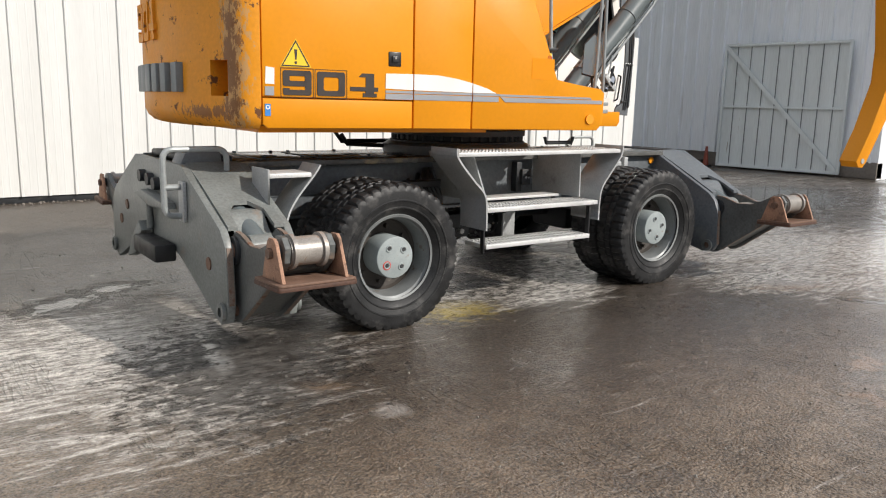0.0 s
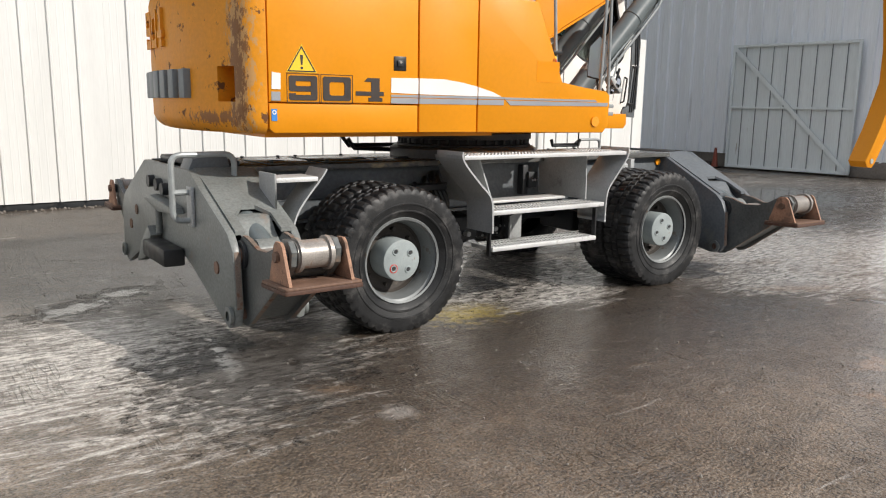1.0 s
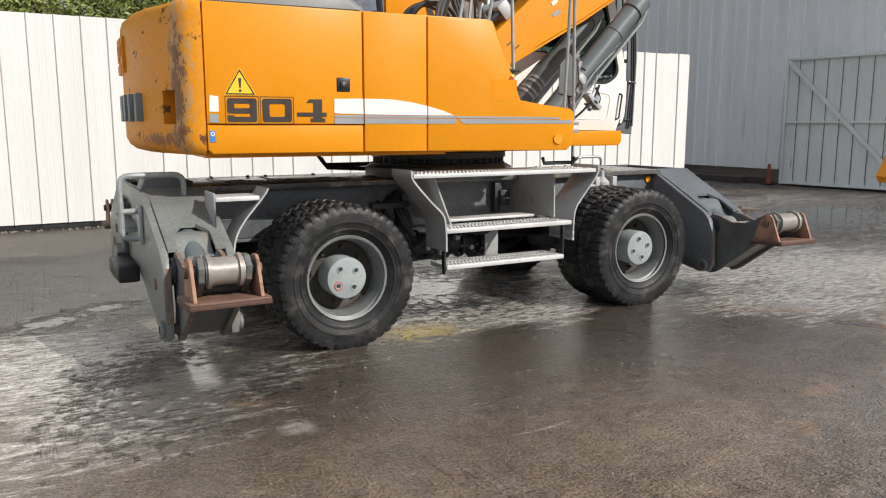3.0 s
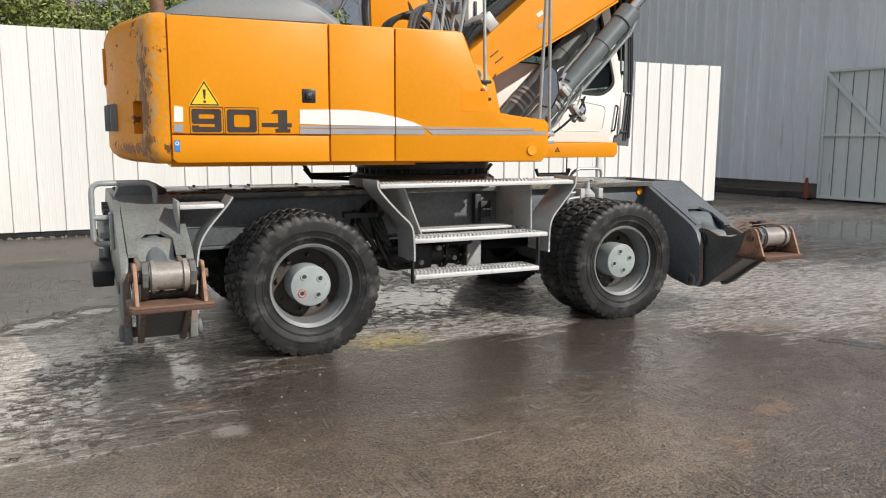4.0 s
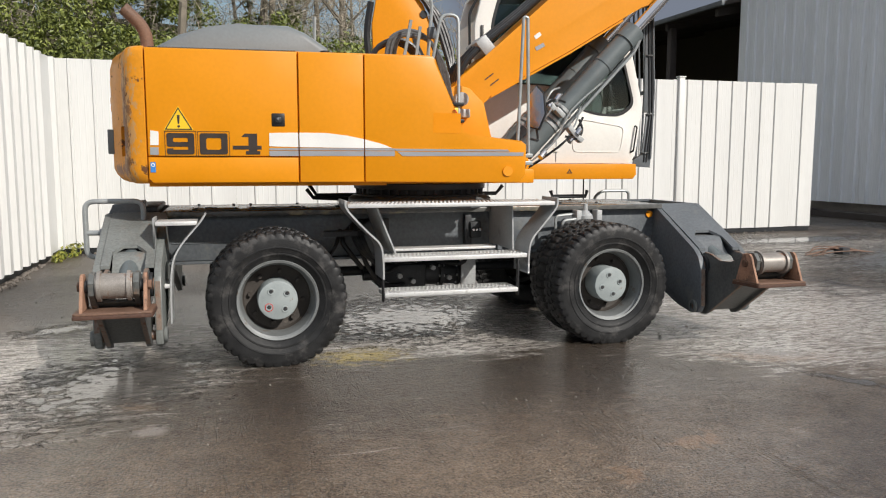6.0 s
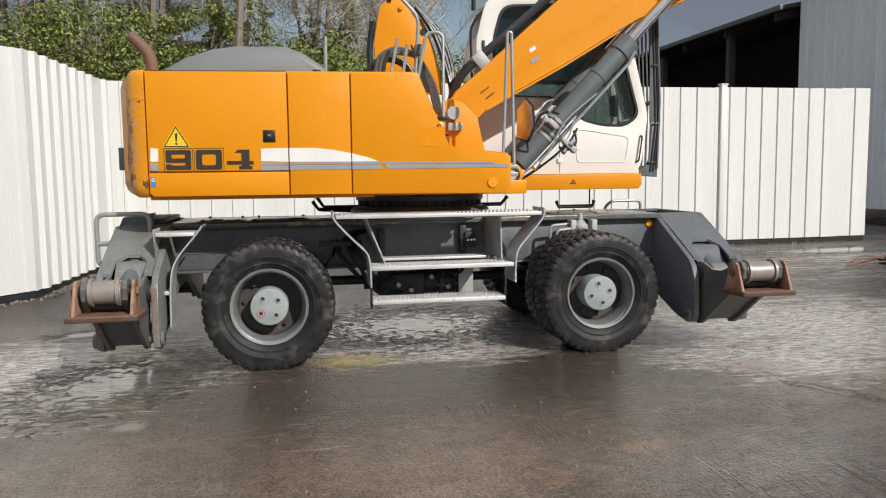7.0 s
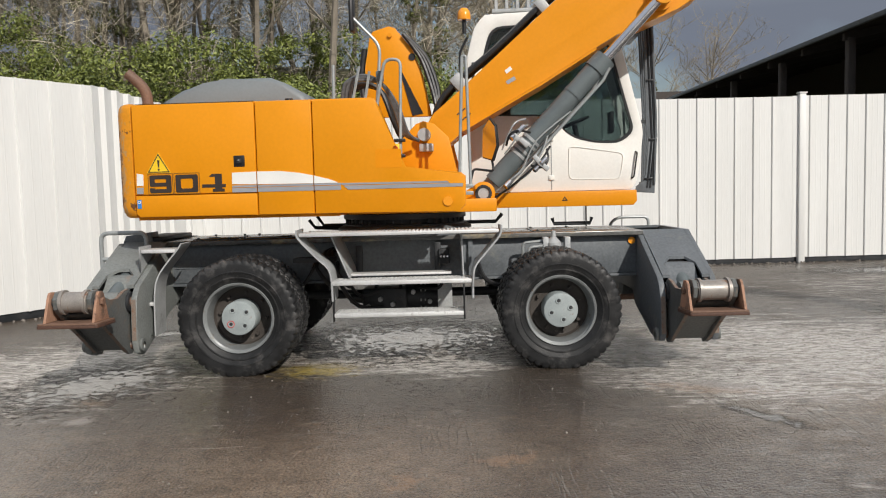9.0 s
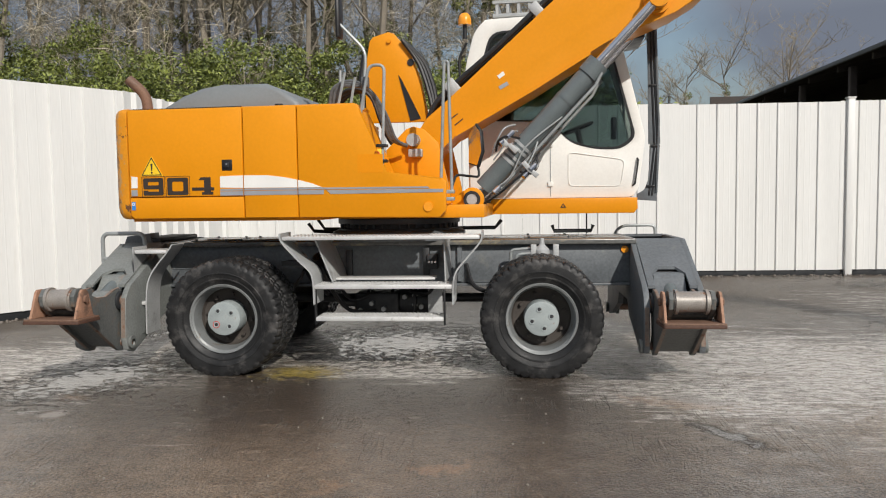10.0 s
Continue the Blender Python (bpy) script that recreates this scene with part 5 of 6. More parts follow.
part("mirror_joint", box(B(), (-0.10, -0.99, 2.49), (-0.04, -0.92, 2.58), 0.008), GREY, EX, "", UP)
# lower mirror beside the cab
mm = UP @ Matrix.Translation((0.86, -0.78, 1.98)) @ Matrix.Rotation(radians(-42), 4, "Z")
shape = [(-0.085, -0.16), (0.035, -0.19), (0.095, -0.06), (0.075, 0.12), (0.01, 0.19), (-0.075, 0.10)]
mir = part("side_mirror", prism(B(), shape, "y", 0.0, 0.035, 0.008), BLACK, EX, "rear-view mirror with a dark housing", mm)
MIRROR = material("mirror_glass", (0.75, 0.75, 0.75), 0.12, metal=1.0, vary=0.02)
part("mirror_glass", prism(B(), [(x * 0.93, z * 0.93) for x, z in shape], "y", -0.004, -0.001), MIRROR, mir, "", None, None)
part("mirror_stay", tube(B(), rounded([(0.70, -1.10, 1.62), (0.72, -1.0, 1.72), (0.90, -0.76, 1.70), (0.88, -0.76, 1.82)], 0.05), 0.011), BLACK, EX, "", UP)
for z in (1.50, 1.56):
    part("rail_clamp", box(B(), (0.58, -1.15, z), (0.72, -1.07, z + 0.03), 0.004), PIPE, EX, "", UP)
# hoses
for k in range(5):
    v = -0.16 + 0.075 * k
    lift = 0.055 + 0.018 * (k % 3)
    pts = [(0.02, v, 1.98 + 0.02 * k), (0.16, v, 1.98 + 0.02 * k), (0.30, v, 2.14), (0.44, v, 2.40 + lift), (0.95, v, 2.83 + lift), (1.55, v, 3.36 + lift), (2.6, v, 4.25 + lift), (3.5, v, 4.87 + lift)]
    part("boom_hose", tube(B(), smooth_path(pts, 5), 0.026, 8), HOSE, boom, "black hydraulic hose")
part("hose_clamp", box(B(), (-0.06, -0.2, -0.02), (0.06, 0.2, 0.13), 0.01), STEPGREY, boom, "", Matrix.Translation((0.62, 0, 2.53)) @ Matrix.Rotation(radians(-41), 4, "Y"))
part("hose_clamp", box(B(), (-0.05, -0.2, -0.02), (0.05, 0.2, 0.12), 0.01), STEPGREY, boom, "", Matrix.Translation((1.42, 0, 3.225)) @ Matrix.Rotation(radians(-41), 4, "Y"))
for k in range(3):
    v = -0.55 + 0.10 * k
    part("deck_hose", tube(B(), smooth_path([(-0.50, v, 2.33), (-0.44, v, 2.47), (-0.28, v, 2.54), (-0.12, v, 2.46), (-0.02, v, 2.20), (0.06, v + 0.1, 2.02), (0.20, v + 0.2, 1.96)], 5), 0.021, 8), HOSE, EX, "looped black hose", UP)
for k in range(3):
    part("guard_hose", tube(B(), smooth_path([(0.02 + 0.03 * k, 0.23, 3.13 - 0.03 * k), (0.19 + 0.03 * k, 0.23, 2.88), (0.30 + 0.03 * k, 0.2, 2.56), (0.36, 0.15, 2.3)], 5), 0.024, 8), HOSE, EX, "", UP)
part("guard_hose", tube(B(), smooth_path([(-0.39, 0.30, 3.0), (-0.43, 0.30, 2.7), (-0.40, 0.30, 2.4)], 5), 0.03, 8), HOSE, EX, "", UP)
# Shade in the guard's slot and hole is laid on as flat black pieces.
part("guard_slot_shade", prism(B(), [(-0.03, 2.78), (0.0, 2.74), (0.20, 2.33), (0.09, 2.31)], "y", 0.252, 0.256), BLACK, EX, "", UP)
part("guard_hole_shade", rod(B(), (0.10, 0.25, 2.90), (0.10, 0.256, 2.90), 0.035, 16), BLACK, EX, "", UP)
part("guard_stud", rod(B(), (-0.12, 0.235, 3.12), (-0.12, 0.256, 3.12), 0.022, 10), ORANGE, EX, "", UP)
for k, pts in enumerate(([(0.92, -0.47, 1.52), (1.02, -0.50, 1.60), (1.16, -0.49, 1.72), (1.30, -0.49, 1.98), (1.62, -0.42, 2.24)],
                         [(0.95, -0.45, 1.50), (1.10, -0.48, 1.60), (1.22, -0.50, 1.68), (1.34, -0.49, 1.86), (1.40, -0.46, 2.02)],
                         [(1.00, -0.50, 1.86), (1.08, -0.53, 1.96), (1.16, -0.52, 2.10), (1.22, -0.46, 2.12)],
                         [(0.98, -0.48, 1.90), (1.02, -0.52, 2.00), (1.10, -0.52, 2.14), (1.20, -0.45, 2.18)])):
    part("steel_line", tube(B(), smooth_path(pts, 4), 0.008, 6), PIPE, EX, "bent steel hydraulic line", UP)
for u, z, tilt in ((1.10, 2.02, 48), (1.18, 1.96, 44), (1.30, 1.80, 50), (1.36, 1.74, 40)):
    part("line_clamp", box(B(), (-0.05, -0.54, -0.022), (0.05, -0.44, 0.022), 0.006), STEPGREY, EX, "", UP @ Matrix.Translation((u, 0, z)) @ Matrix.Rotation(radians(tilt), 4, "Y"))
for k, pts in enumerate(([(0.90, -0.44, 1.46), (1.04, -0.47, 1.55), (1.18, -0.51, 1.66), (1.33, -0.51, 1.79), (1.42, -0.47, 1.92)],
                         [(1.02, -0.47, 1.94), (1.05, -0.54, 2.03), (1.13, -0.54, 2.07), (1.24, -0.49, 2.05)],
                         [(1.24, -0.50, 1.75), (1.34, -0.53, 1.73), (1.40, -0.51, 1.80), (1.39, -0.46, 1.90)])):
    part("thin_hose", tube(B(), smooth_path(pts, 4), 0.011, 6), HOSE, EX, "thin black hose along the cylinder", UP)
for u, z, r in ((1.06, 2.00, 0.030), (1.13, 2.06, 0.024), (1.33, 1.76, 0.028), (1.27, 1.70, 0.022), (1.00, 1.56, 0.026)):
    part("hose_fitting", rod(B(), (u, -0.535, z), (u + 0.05, -0.50, z + 0.05), r, 10), CHROME, EX, "bright steel hose fitting", UP)
# stickers and ribs on the boom
part("boom_sticker", prism(B(), [(1.02, 2.655), (1.075, 2.695), (1.095, 2.665), (1.04, 2.625)], "y", -0.2535, -0.2505), STRIPE_W, boom, "", None, None)
part("boom_plate", prism(B(), [(1.03, 2.555), (1.11, 2.60), (1.13, 2.57), (1.05, 2.525)], "y", -0.2535, -0.2505), STRIPE_G, boom, "", None, None)
for k in range(2):
    part("boom_mark", prism(B(), [(0.56 + 0.05 * k, 2.26 - 0.05 * k), (0.64 + 0.05 * k, 2.32 - 0.05 * k), (0.645 + 0.05 * k, 2.31 - 0.05 * k), (0.565 + 0.05 * k, 2.25 - 0.05 * k)], "y", -0.2525, -0.2505), DECAL_K, boom, "", None, None)
part("boom_lower_flange", prism(B(), [(0.617, 2.115), (0.906, 2.275), (1.363, 2.525), (1.88, 2.835), (1.88, 2.815), (1.363, 2.505), (0.906, 2.255), (0.617, 2.095)], "y", -0.272, 0.272), ORANGE, boom)
# cab details
part("visor", prism(B(), [(2.20, 3.06), (2.24, 3.17), (2.44, 3.20), (2.44, 3.10)], "y", 0.48, 1.14, 0.004), BLACK, cab, "black sun visor over the windscreen")
for u in (2.505, 2.535):
    part("guard_pipe", tube(B(), [(u - 0.02, 0.435, 1.52), (u + 0.03, 0.435, 2.02), (u - 0.02, 0.435, 3.20)], 0.009, 6), DARK, cab, "thin dark guard pipe")
for z, u in ((1.60, 2.50), (2.00, 2.545), (2.60, 2.53)):
    part("guard_clip", box(B(), (u - 0.05, 0.425, z), (u + 0.04, 0.438, z + 0.02), 0.003), BLACK, cab)
part("paint_patch", prism(B(), [(-0.10, 1.745), (0.12, 1.745), (0.12, 1.90), (-0.10, 1.90)], "y", SIDE - 0.0012, SIDE + 0.002), ORANGE_PATCH, EX, "rectangle of fresher orange paint", UP, None)
for v in (-0.545, 0.425):
    part("ear_washer", lathe(B(), [(0.050, 0.0), (0.078, 0.0), (0.078, -0.010), (0.050, -0.010)], 24), DARK, EX, "dark grease-stained washer", UP @ Matrix.Translation((0.80, v + 0.03, 1.505)))
    part("keeper_plate", box(B(), (0.72, v + 0.012, 1.415), (0.77, v + 0.03, 1.45), 0.004), STEPGREY, EX, "", UP)
for k, (a, b) in enumerate((((-0.30, -1.02, 2.33), (-0.24, -1.0, 2.62)), ((-0.20, -0.98, 2.33), (-0.16, -0.96, 2.58)))):
    part("hose_stay", tube(B(), [a, b], 0.013, 6), PIPE, EX, "upright steel hose stay", UP)
for k in range(3):
    part("return_hose", tube(B(), smooth_path([(-0.42 + 0.03 * k, -0.86, 2.34), (-0.38 + 0.03 * k, -0.88, 2.50), (-0.22, -0.88, 2.56 - 0.02 * k), (-0.06, -0.86, 2.48), (0.03 + 0.02 * k, -0.82, 2.28), (0.10 + 0.02 * k, -0.74, 2.06), (0.22, -0.62, 2.00)], 5), 0.017, 7), HOSE_G, EX, "grey braided hose loop", UP)
part("front_guard", prism(B(), [(2.475, 2.03), (2.46, 3.22), (2.55, 3.24), (2.592, 2.03)], "y", 0.44, 0.46, 0.003), GREY, cab, "grey steel front guard")
part("guard_foot", prism(B(), [(2.365, 1.475), (2.37, 1.535), (2.44, 1.575), (2.475, 1.66), (2.50, 2.02), (2.588, 2.02), (2.56, 1.46)], "y", 0.44, 0.46, 0.003), GREY, cab)
for k in range(7):
    v = 0.43 + 0.11 * k
    part("guard_bar", tube(B(), [(2.555, v, 1.55), (2.575, v, 2.25), (2.53, v, 3.22)], 0.011, 6), GREY, cab)
for z, u in ((1.56, 2.555), (2.25, 2.575), (3.21, 2.53)):
    part("guard_rail", box(B(), (u - 0.02, 0.462, z - 0.02), (u + 0.005, 1.15, z + 0.02), 0.004), GREY, cab)
PRESS = round_poly([(1.68, 1.62), (1.68, 1.955), (1.74, 1.96), (2.25, 1.88), (2.21, 1.615)], 0.06)
pc = Vector((1.95, 1.77))
part("door_panel", prism(B(), PRESS, "y", 0.413, 0.4215, 0.003, [[tuple(pc + (Vector(p) - pc) * 0.965) for p in PRESS]]), CABWHITE, cab, "raised rim of a pressed panel")
part("grab_handle", tube(B(), rounded([(2.32, 0.42, 1.62), (2.34, 0.39, 1.63), (2.375, 0.39, 1.88), (2.365, 0.42, 1.89)], 0.02), 0.009, 6), BLACK, cab, "thin black grab handle")
for z in (1.62, 2.02):
    part("hinge", box(B(), (1.475, 0.404, z), (1.53, 0.4195, z + 0.05), 0.006), CABWHITE, cab)
part("panel_seam", box(B(), (1.50, 0.414, 1.52), (1.506, 0.4195, 2.27)), STRIPE_G, cab)
part("cab_triangle", prism(B(), [(1.60, 1.405), (1.66, 1.405), (1.63, 1.45)], "y", 0.355, 0.359, 0, [[(1.615, 1.413), (1.645, 1.413), (1.63, 1.436)]]), DECAL_K, cab, "", None, None)
bm = B()
box(bm, (0.92, 0.50, 3.365), (1.9, 1.12, 3.40), 0.005)
for k in range(9):
    box(bm, (0.95 + 0.11 * k, 0.50, 3.40), (0.98 + 0.11 * k, 1.12, 3.50))
box(bm, (0.92, 0.49, 3.50), (1.9, 0.52, 3.53))
part("roof_guard", bm, STEPGREY, cab, "slatted grey roof guard")
part("wiper_strip", box(B(), (0.70, 0.405, 2.6), (0.73, 0.418, 2.85), 0.004), BLACK, cab)
part("cab_rail", tube(B(), rounded([(0.60, 0.40, 2.2), (0.58, 0.40, 2.95), (0.66, 0.40, 3.10)], 0.05), 0.013), BLACK, cab)
part("control_console", box(B(), (1.35, 0.52, 1.56), (1.6, 0.60, 2.12), 0.02), BLACK, cab)
part("monitor", box(B(), (2.12, 0.55, 2.1), (2.17, 0.70, 2.32), 0.01), BLACK, cab)

# ---- undercarriage fittings ----
bm = B()
for x in [(-0.80 + 0.033 * k) for k in range(50)]:
    for y in (-1.14, -1.02, -0.90):
        box(bm, (x, y, 1.205), (x + 0.016, y + 0.05, 1.211))
tagged(part("tread_studs", bm, ALU, EX, "raised grip studs", None, None), kind="stuff")
for z, x0, n in ((0.787, -0.55, 35), (0.509, -0.54, 32)):
    bm = B()
    for k in range(n):
        for j in range(3):
            x, y = x0 + 0.033 * k + 0.008 * (j % 2), -1.15 + 0.085 * j
            prism(bm, [(x, y), (x + 0.012, y), (x + 0.024, y + 0.05), (x + 0.012, y + 0.05)], "z", z, z + 0.006)
    tagged(part("tread_studs", bm, ALU, EX, "raised chequer bars", None, None), kind="stuff")
part("support_post", box(B(), (0.32, -0.315, 0.37), (0.46, -0.295, 0.695), 0.003), STEPGREY, EX)
for k in range(3):
    part("chassis_hose", tube(B(), smooth_path([(-0.62 + 0.03 * k, -0.42, 1.02), (-0.72 + 0.035 * k, -0.55, 0.98), (-0.66 + 0.03 * k, -0.62, 0.80), (-0.50, -0.5 + 0.04 * k, 0.66)], 5), 0.021, 8), HOSE, EX, "black hose drooping from the chassis")
part("rubber_flap", prism(B(), [(-0.98, -0.75), (-0.70, -0.75), (-0.60, -0.62), (-0.95, -0.60)], "z", 0.92, 0.96), BLACK, EX)
part("chassis_bracket", box(B(), (0.30, -0.50, 0.80), (0.36, -0.425, 1.06), 0.006), DARK, EX)
part("chassis_bracket", box(B(), (-0.44, -0.47, 0.80), (-0.38, -0.425, 1.04), 0.004), DARK, EX)
part("ring_base", lathe(B(), [(0.50, -0.10), (0.66, -0.10), (0.66, -0.03), (0.62, -0.005), (0.50, -0.005)], 56), GREY, EX, "grey welded ring base under the slew ring", Matrix.Translation((0.01, 0, 1.225)) @ Matrix.Rotation(radians(90), 4, "X"))
# transmission and valve details between the wheels
for x, r in ((-0.30, 0.15), (-0.06, 0.165), (0.16, 0.145), (0.33, 0.135)):
    flange = part("flange", rod(B(), (x, -0.06, 0.50), (x + 0.03, -0.06, 0.50), r, 24), DARK, EX, "dark bolted flange")
    for k in range(8):
        a = 2 * math.pi * k / 8 + 0.2
        part("flange_bolt", rod(B(), (x - 0.012, -0.06 + (r - 0.02) * math.cos(a), 0.50 + (r - 0.02) * math.sin(a)), (x + 0.042, -0.06 + (r - 0.02) * math.cos(a), 0.50 + (r - 0.02) * math.sin(a)), 0.012, 6), STEPGREY, flange)
for x, y, z in ((-0.24, -0.26, 0.50), (-0.12, -0.27, 0.45), (0.08, -0.22, 0.56), (0.24, -0.20, 0.46), (-0.36, -0.25, 0.43)):
    part("oil_plug", rod(B(), (x, y + 0.04, z), (x, y - 0.02, z), 0.024, 6), STEPGREY, EX, "small steel oil plug")
for k, pts in enumerate(([(-0.55, -0.30, 0.80), (-0.50, -0.36, 0.64), (-0.40, -0.30, 0.54), (-0.26, -0.24, 0.58)], [(-0.62, -0.40, 0.90), (-0.60, -0.46, 0.70), (-0.44, -0.38, 0.46), (-0.20, -0.25, 0.42)],
                         [(0.40, -0.30, 0.75), (0.34, -0.34, 0.62), (0.22, -0.26, 0.60), (0.12, -0.18, 0.62)], [(0.70, -0.42, 0.90), (0.78, -0.50, 0.70), (1.00, -0.46, 0.62), (1.20, -0.30, 0.60)],
                         [(-0.80, -0.45, 0.95), (-0.86, -0.52, 0.80), (-0.98, -0.46, 0.66), (-1.15, -0.30, 0.60)], [(-0.70, -0.44, 0.98), (-0.80, -0.56, 0.88), (-0.72, -0.58, 0.74), (-0.62, -0.46, 0.62)])):
    part("underbody_hose", tube(B(), smooth_path(pts, 5), 0.017 + 0.004 * (k % 2), 7), HOSE, EX, "greasy black hydraulic hose")
for x0, x1 in ((-2.0, -1.62), (-1.55, -1.05), (1.25, 1.70)):
    hatch = part("deck_hatch", box(B(), (x0, -0.36, 1.126), (x1, 0.30, 1.134), 0.002), DECK, EX, "loose wet deck cover plate")
    for x in (x0 + 0.04, x1 - 0.04):
        for y in (-0.32, 0.26):
            part("hatch_bolt", rod(B(), (x, y, 1.134), (x, y, 1.146), 0.014, 6), DARK, hatch)
part("chassis_weld", box(B(), (-2.16, -0.428, 0.86), (-0.95, -0.4205, 0.872), 0.002), GREY, EX)
part("chassis_rib", prism(B(), [(0.62, 1.08), (0.66, 1.08), (0.66, 0.74), (0.62, 0.74)], "y", -0.46, -0.421), GREY, EX)
part("valve_block", box(B(), (0.34, -0.53, 0.86), (0.44, -0.43, 1.00), 0.008), DARK, EX, "dark hydraulic valve block")
for k in range(3):
    part("valve_fitting", rod(B(), (0.36 + 0.03 * k, -0.53, 0.93), (0.36 + 0.03 * k, -0.56, 0.93), 0.011, 8), CHROME, EX)
part("breather_cap", lathe(B(), [(0.0005, 0.09), (0.02, 0.085), (0.025, 0.03), (0.07, -0.02), (0.075, -0.10), (0.0005, -0.10)], 18), STEPGREY, EX, "grey cone-shaped cap", Matrix.Translation((1.40, -0.62, 1.06)) @ Matrix.Rotation(radians(90), 4, "X"))
part("valve_pipe", tube(B(), rounded([(1.12, -0.60, 0.85), (1.12, -0.60, 1.04), (1.38, -0.60, 1.06)], 0.04), 0.014), PIPE, EX)
part("valve_pipe", tube(B(), rounded([(1.17, -0.64, 0.85), (1.17, -0.64, 1.00), (1.38, -0.64, 1.02)], 0.04), 0.014), PIPE, EX)
for x in (1.30, 1.50):
    part("valve_plate", box(B(), (x, -0.66, 0.90), (x + 0.05, -0.56, 1.09), 0.004), STEPGREY, EX)
for pts in ([(-0.95, 0.52, 1.30), (-0.88, 0.52, 1.20), (0.95, 0.52, 1.20), (1.02, 0.52, 1.28)], [(1.55, 0.50, 1.22), (1.57, 0.50, 1.16), (1.95, 0.50, 1.16), (1.97, 0.50, 1.22)], [(-1.0, 0.30, 1.27), (-0.94, 0.30, 1.19), (-0.4, 0.30, 1.16)]):
    part("deck_bar", tube(B(), pts, 0.020, 6), DARK, EX, "thin black deck bar")
part("deck_rod", tube(B(), [(1.90, 0.45, 1.13), (1.90, 0.45, 1.36)], 0.008, 6), BLACK, EX)
for x in (-1.9, -1.2, -0.8):
    part("lifting_eye", box(B(), (x, -0.2, 1.125), (x + 0.10, -0.12, 1.14), 0.004), DARK, EX)
part("deck_block", box(B(), (-2.55, -0.48, 1.125), (-2.25, 0.40, 1.17), 0.015), DARK, EX)
part("deck_wedge", prism(B(), [(-2.62, 1.10), (-2.58, 1.19), (-2.35, 1.22), (-2.33, 1.12)], "y", -0.50, -0.30, 0.01), GREY, EX)
# rear face: hitch, bolts, plugs
part("hitch_block", box(B(), (-2.78, -0.42, 0.46), (-2.635, 0.12, 0.58), 0.015), BLACK, EX, "black tow hitch block")
part("hitch_jaw", prism(B(), [(0.12, 0.60), (0.32, 0.40), (0.55, 0.34), (0.40, 0.52), (0.20, 0.66)], "x", -2.72, -2.635, 0.008), GREY_WORN, EX)
part("hitch_pin", rod(B(), (-2.66, 0.10, 0.62), (-2.66, 0.10, 0.80), 0.025), GREY_WORN, EX)
part("pin_ring", tube(B(), [(-2.66 - 0.01, 0.10 + 0.05 * math.cos(a), 0.86 + 0.04 * math.sin(a)) for a in [math.pi * 2 * k / 14 for k in range(15)]], 0.008, 6), GREY_WORN, EX)
for y, z in ((0.30, 0.98), (0.10, 0.97), (-0.05, 0.95)):
    part("bolt", rod(B(), (-2.63, y, z), (-2.675, y, z), 0.045, 16), DARK, EX, "oily bolt head")
for y, z, r in ((-1.05, 0.56, 0.04), (1.05, 0.56, 0.04), (0.85, 0.70, 0.04)):
    part("plug", rod(B(), (-2.63, y, z), (-2.638, y, z), r, 18), RUST, EX)
part("rail_plate", box(B(), (-2.655, -0.67, 0.76), (-2.632, -0.57, 1.02), 0.004), STEPGREY, EX)
part("grab_rail_stay", tube(B(), [(-2.76, -0.62, 0.985), (-2.64, -0.62, 0.985)], 0.02, 10), PIPE, EX)
part("rear_ledge", prism(B(), [(0.30, 0.86), (-0.10, 0.80), (-0.45, 0.82), (-0.42, 0.86), (0.1, 0.90)], "x", -2.72, -2.632, 0.01), GREY_WORN, EX)
bm = B()
for k in range(46):
    box(bm, (-2.16 + 0.0225 * k, SIDE + 0.012, 2.3385), (-2.148 + 0.0225 * k, SIDE + 0.055, 2.3415))
tagged(part("vent_slots", bm, BLACK, EX, "row of small dark vent slots", UP, None), kind="stuff")

# ---- clutter and marks on the yard ----
SCRAP = (7.85, 3.4)
STAIN_G = material("pale_cement_stain", (0.24, 0.22, 0.19), 0.6, vary=0.3, scale=9, bump=0.3, bump_scale=80)


# pebbles strewn over the yard
bm = B()
rnd = random.Random(5)
for k in range(420):
    x, y, r = rnd.uniform(-4.2, 6.0), rnd.uniform(-5.0, 3.0), rnd.uniform(0.004, 0.011)
    mtx = Matrix.Translation((x, y, r * 0.4)) @ Euler((rnd.random() * 3, rnd.random() * 3, rnd.random() * 3)).to_matrix().to_4x4() @ Matrix.Diagonal((r, r * 0.8, r * 0.6, 1))
    bmesh.ops.create_icosphere(bm, subdivisions=1, radius=1, matrix=mtx)
tagged(new("pebbles", mesh("pebbles", bm, STAIN_G)), "small pale pebbles strewn on the wet yard", "pebbles", kind="stuff")

# along the foot of the barn
rnd = random.Random(11)
for k in range(7):
    L = rnd.uniform(1.6, 3.0)
    ob = new("timber_beam", mesh("timber_beam", box(B(), (-0.11, -L / 2, 0), (0.11, L / 2, 0.16), 0.012), SHED))
    ob.matrix_basis = pose(14.45 - 0.28 * (k % 2), 8.9 + 0.85 * k, 0.0 if k % 3 else 0.0, 0, 0, rnd.uniform(-7, 7))
    tagged(ob, "dark weathered timber beam lying by the barn", "beam", "beams by the barn")
CONE = material("faded_red_plastic", (0.22, 0.05, 0.03), 0.6, vary=0.3, scale=8)
cone = thing("traffic_cone", "faded red traffic cone beside the gate", "cone", m=pose(14.1, 7.45, 0))
part("base", box(B(), (-0.11, -0.11, 0), (0.11, 0.11, 0.04), 0.01), BLACK, cone)
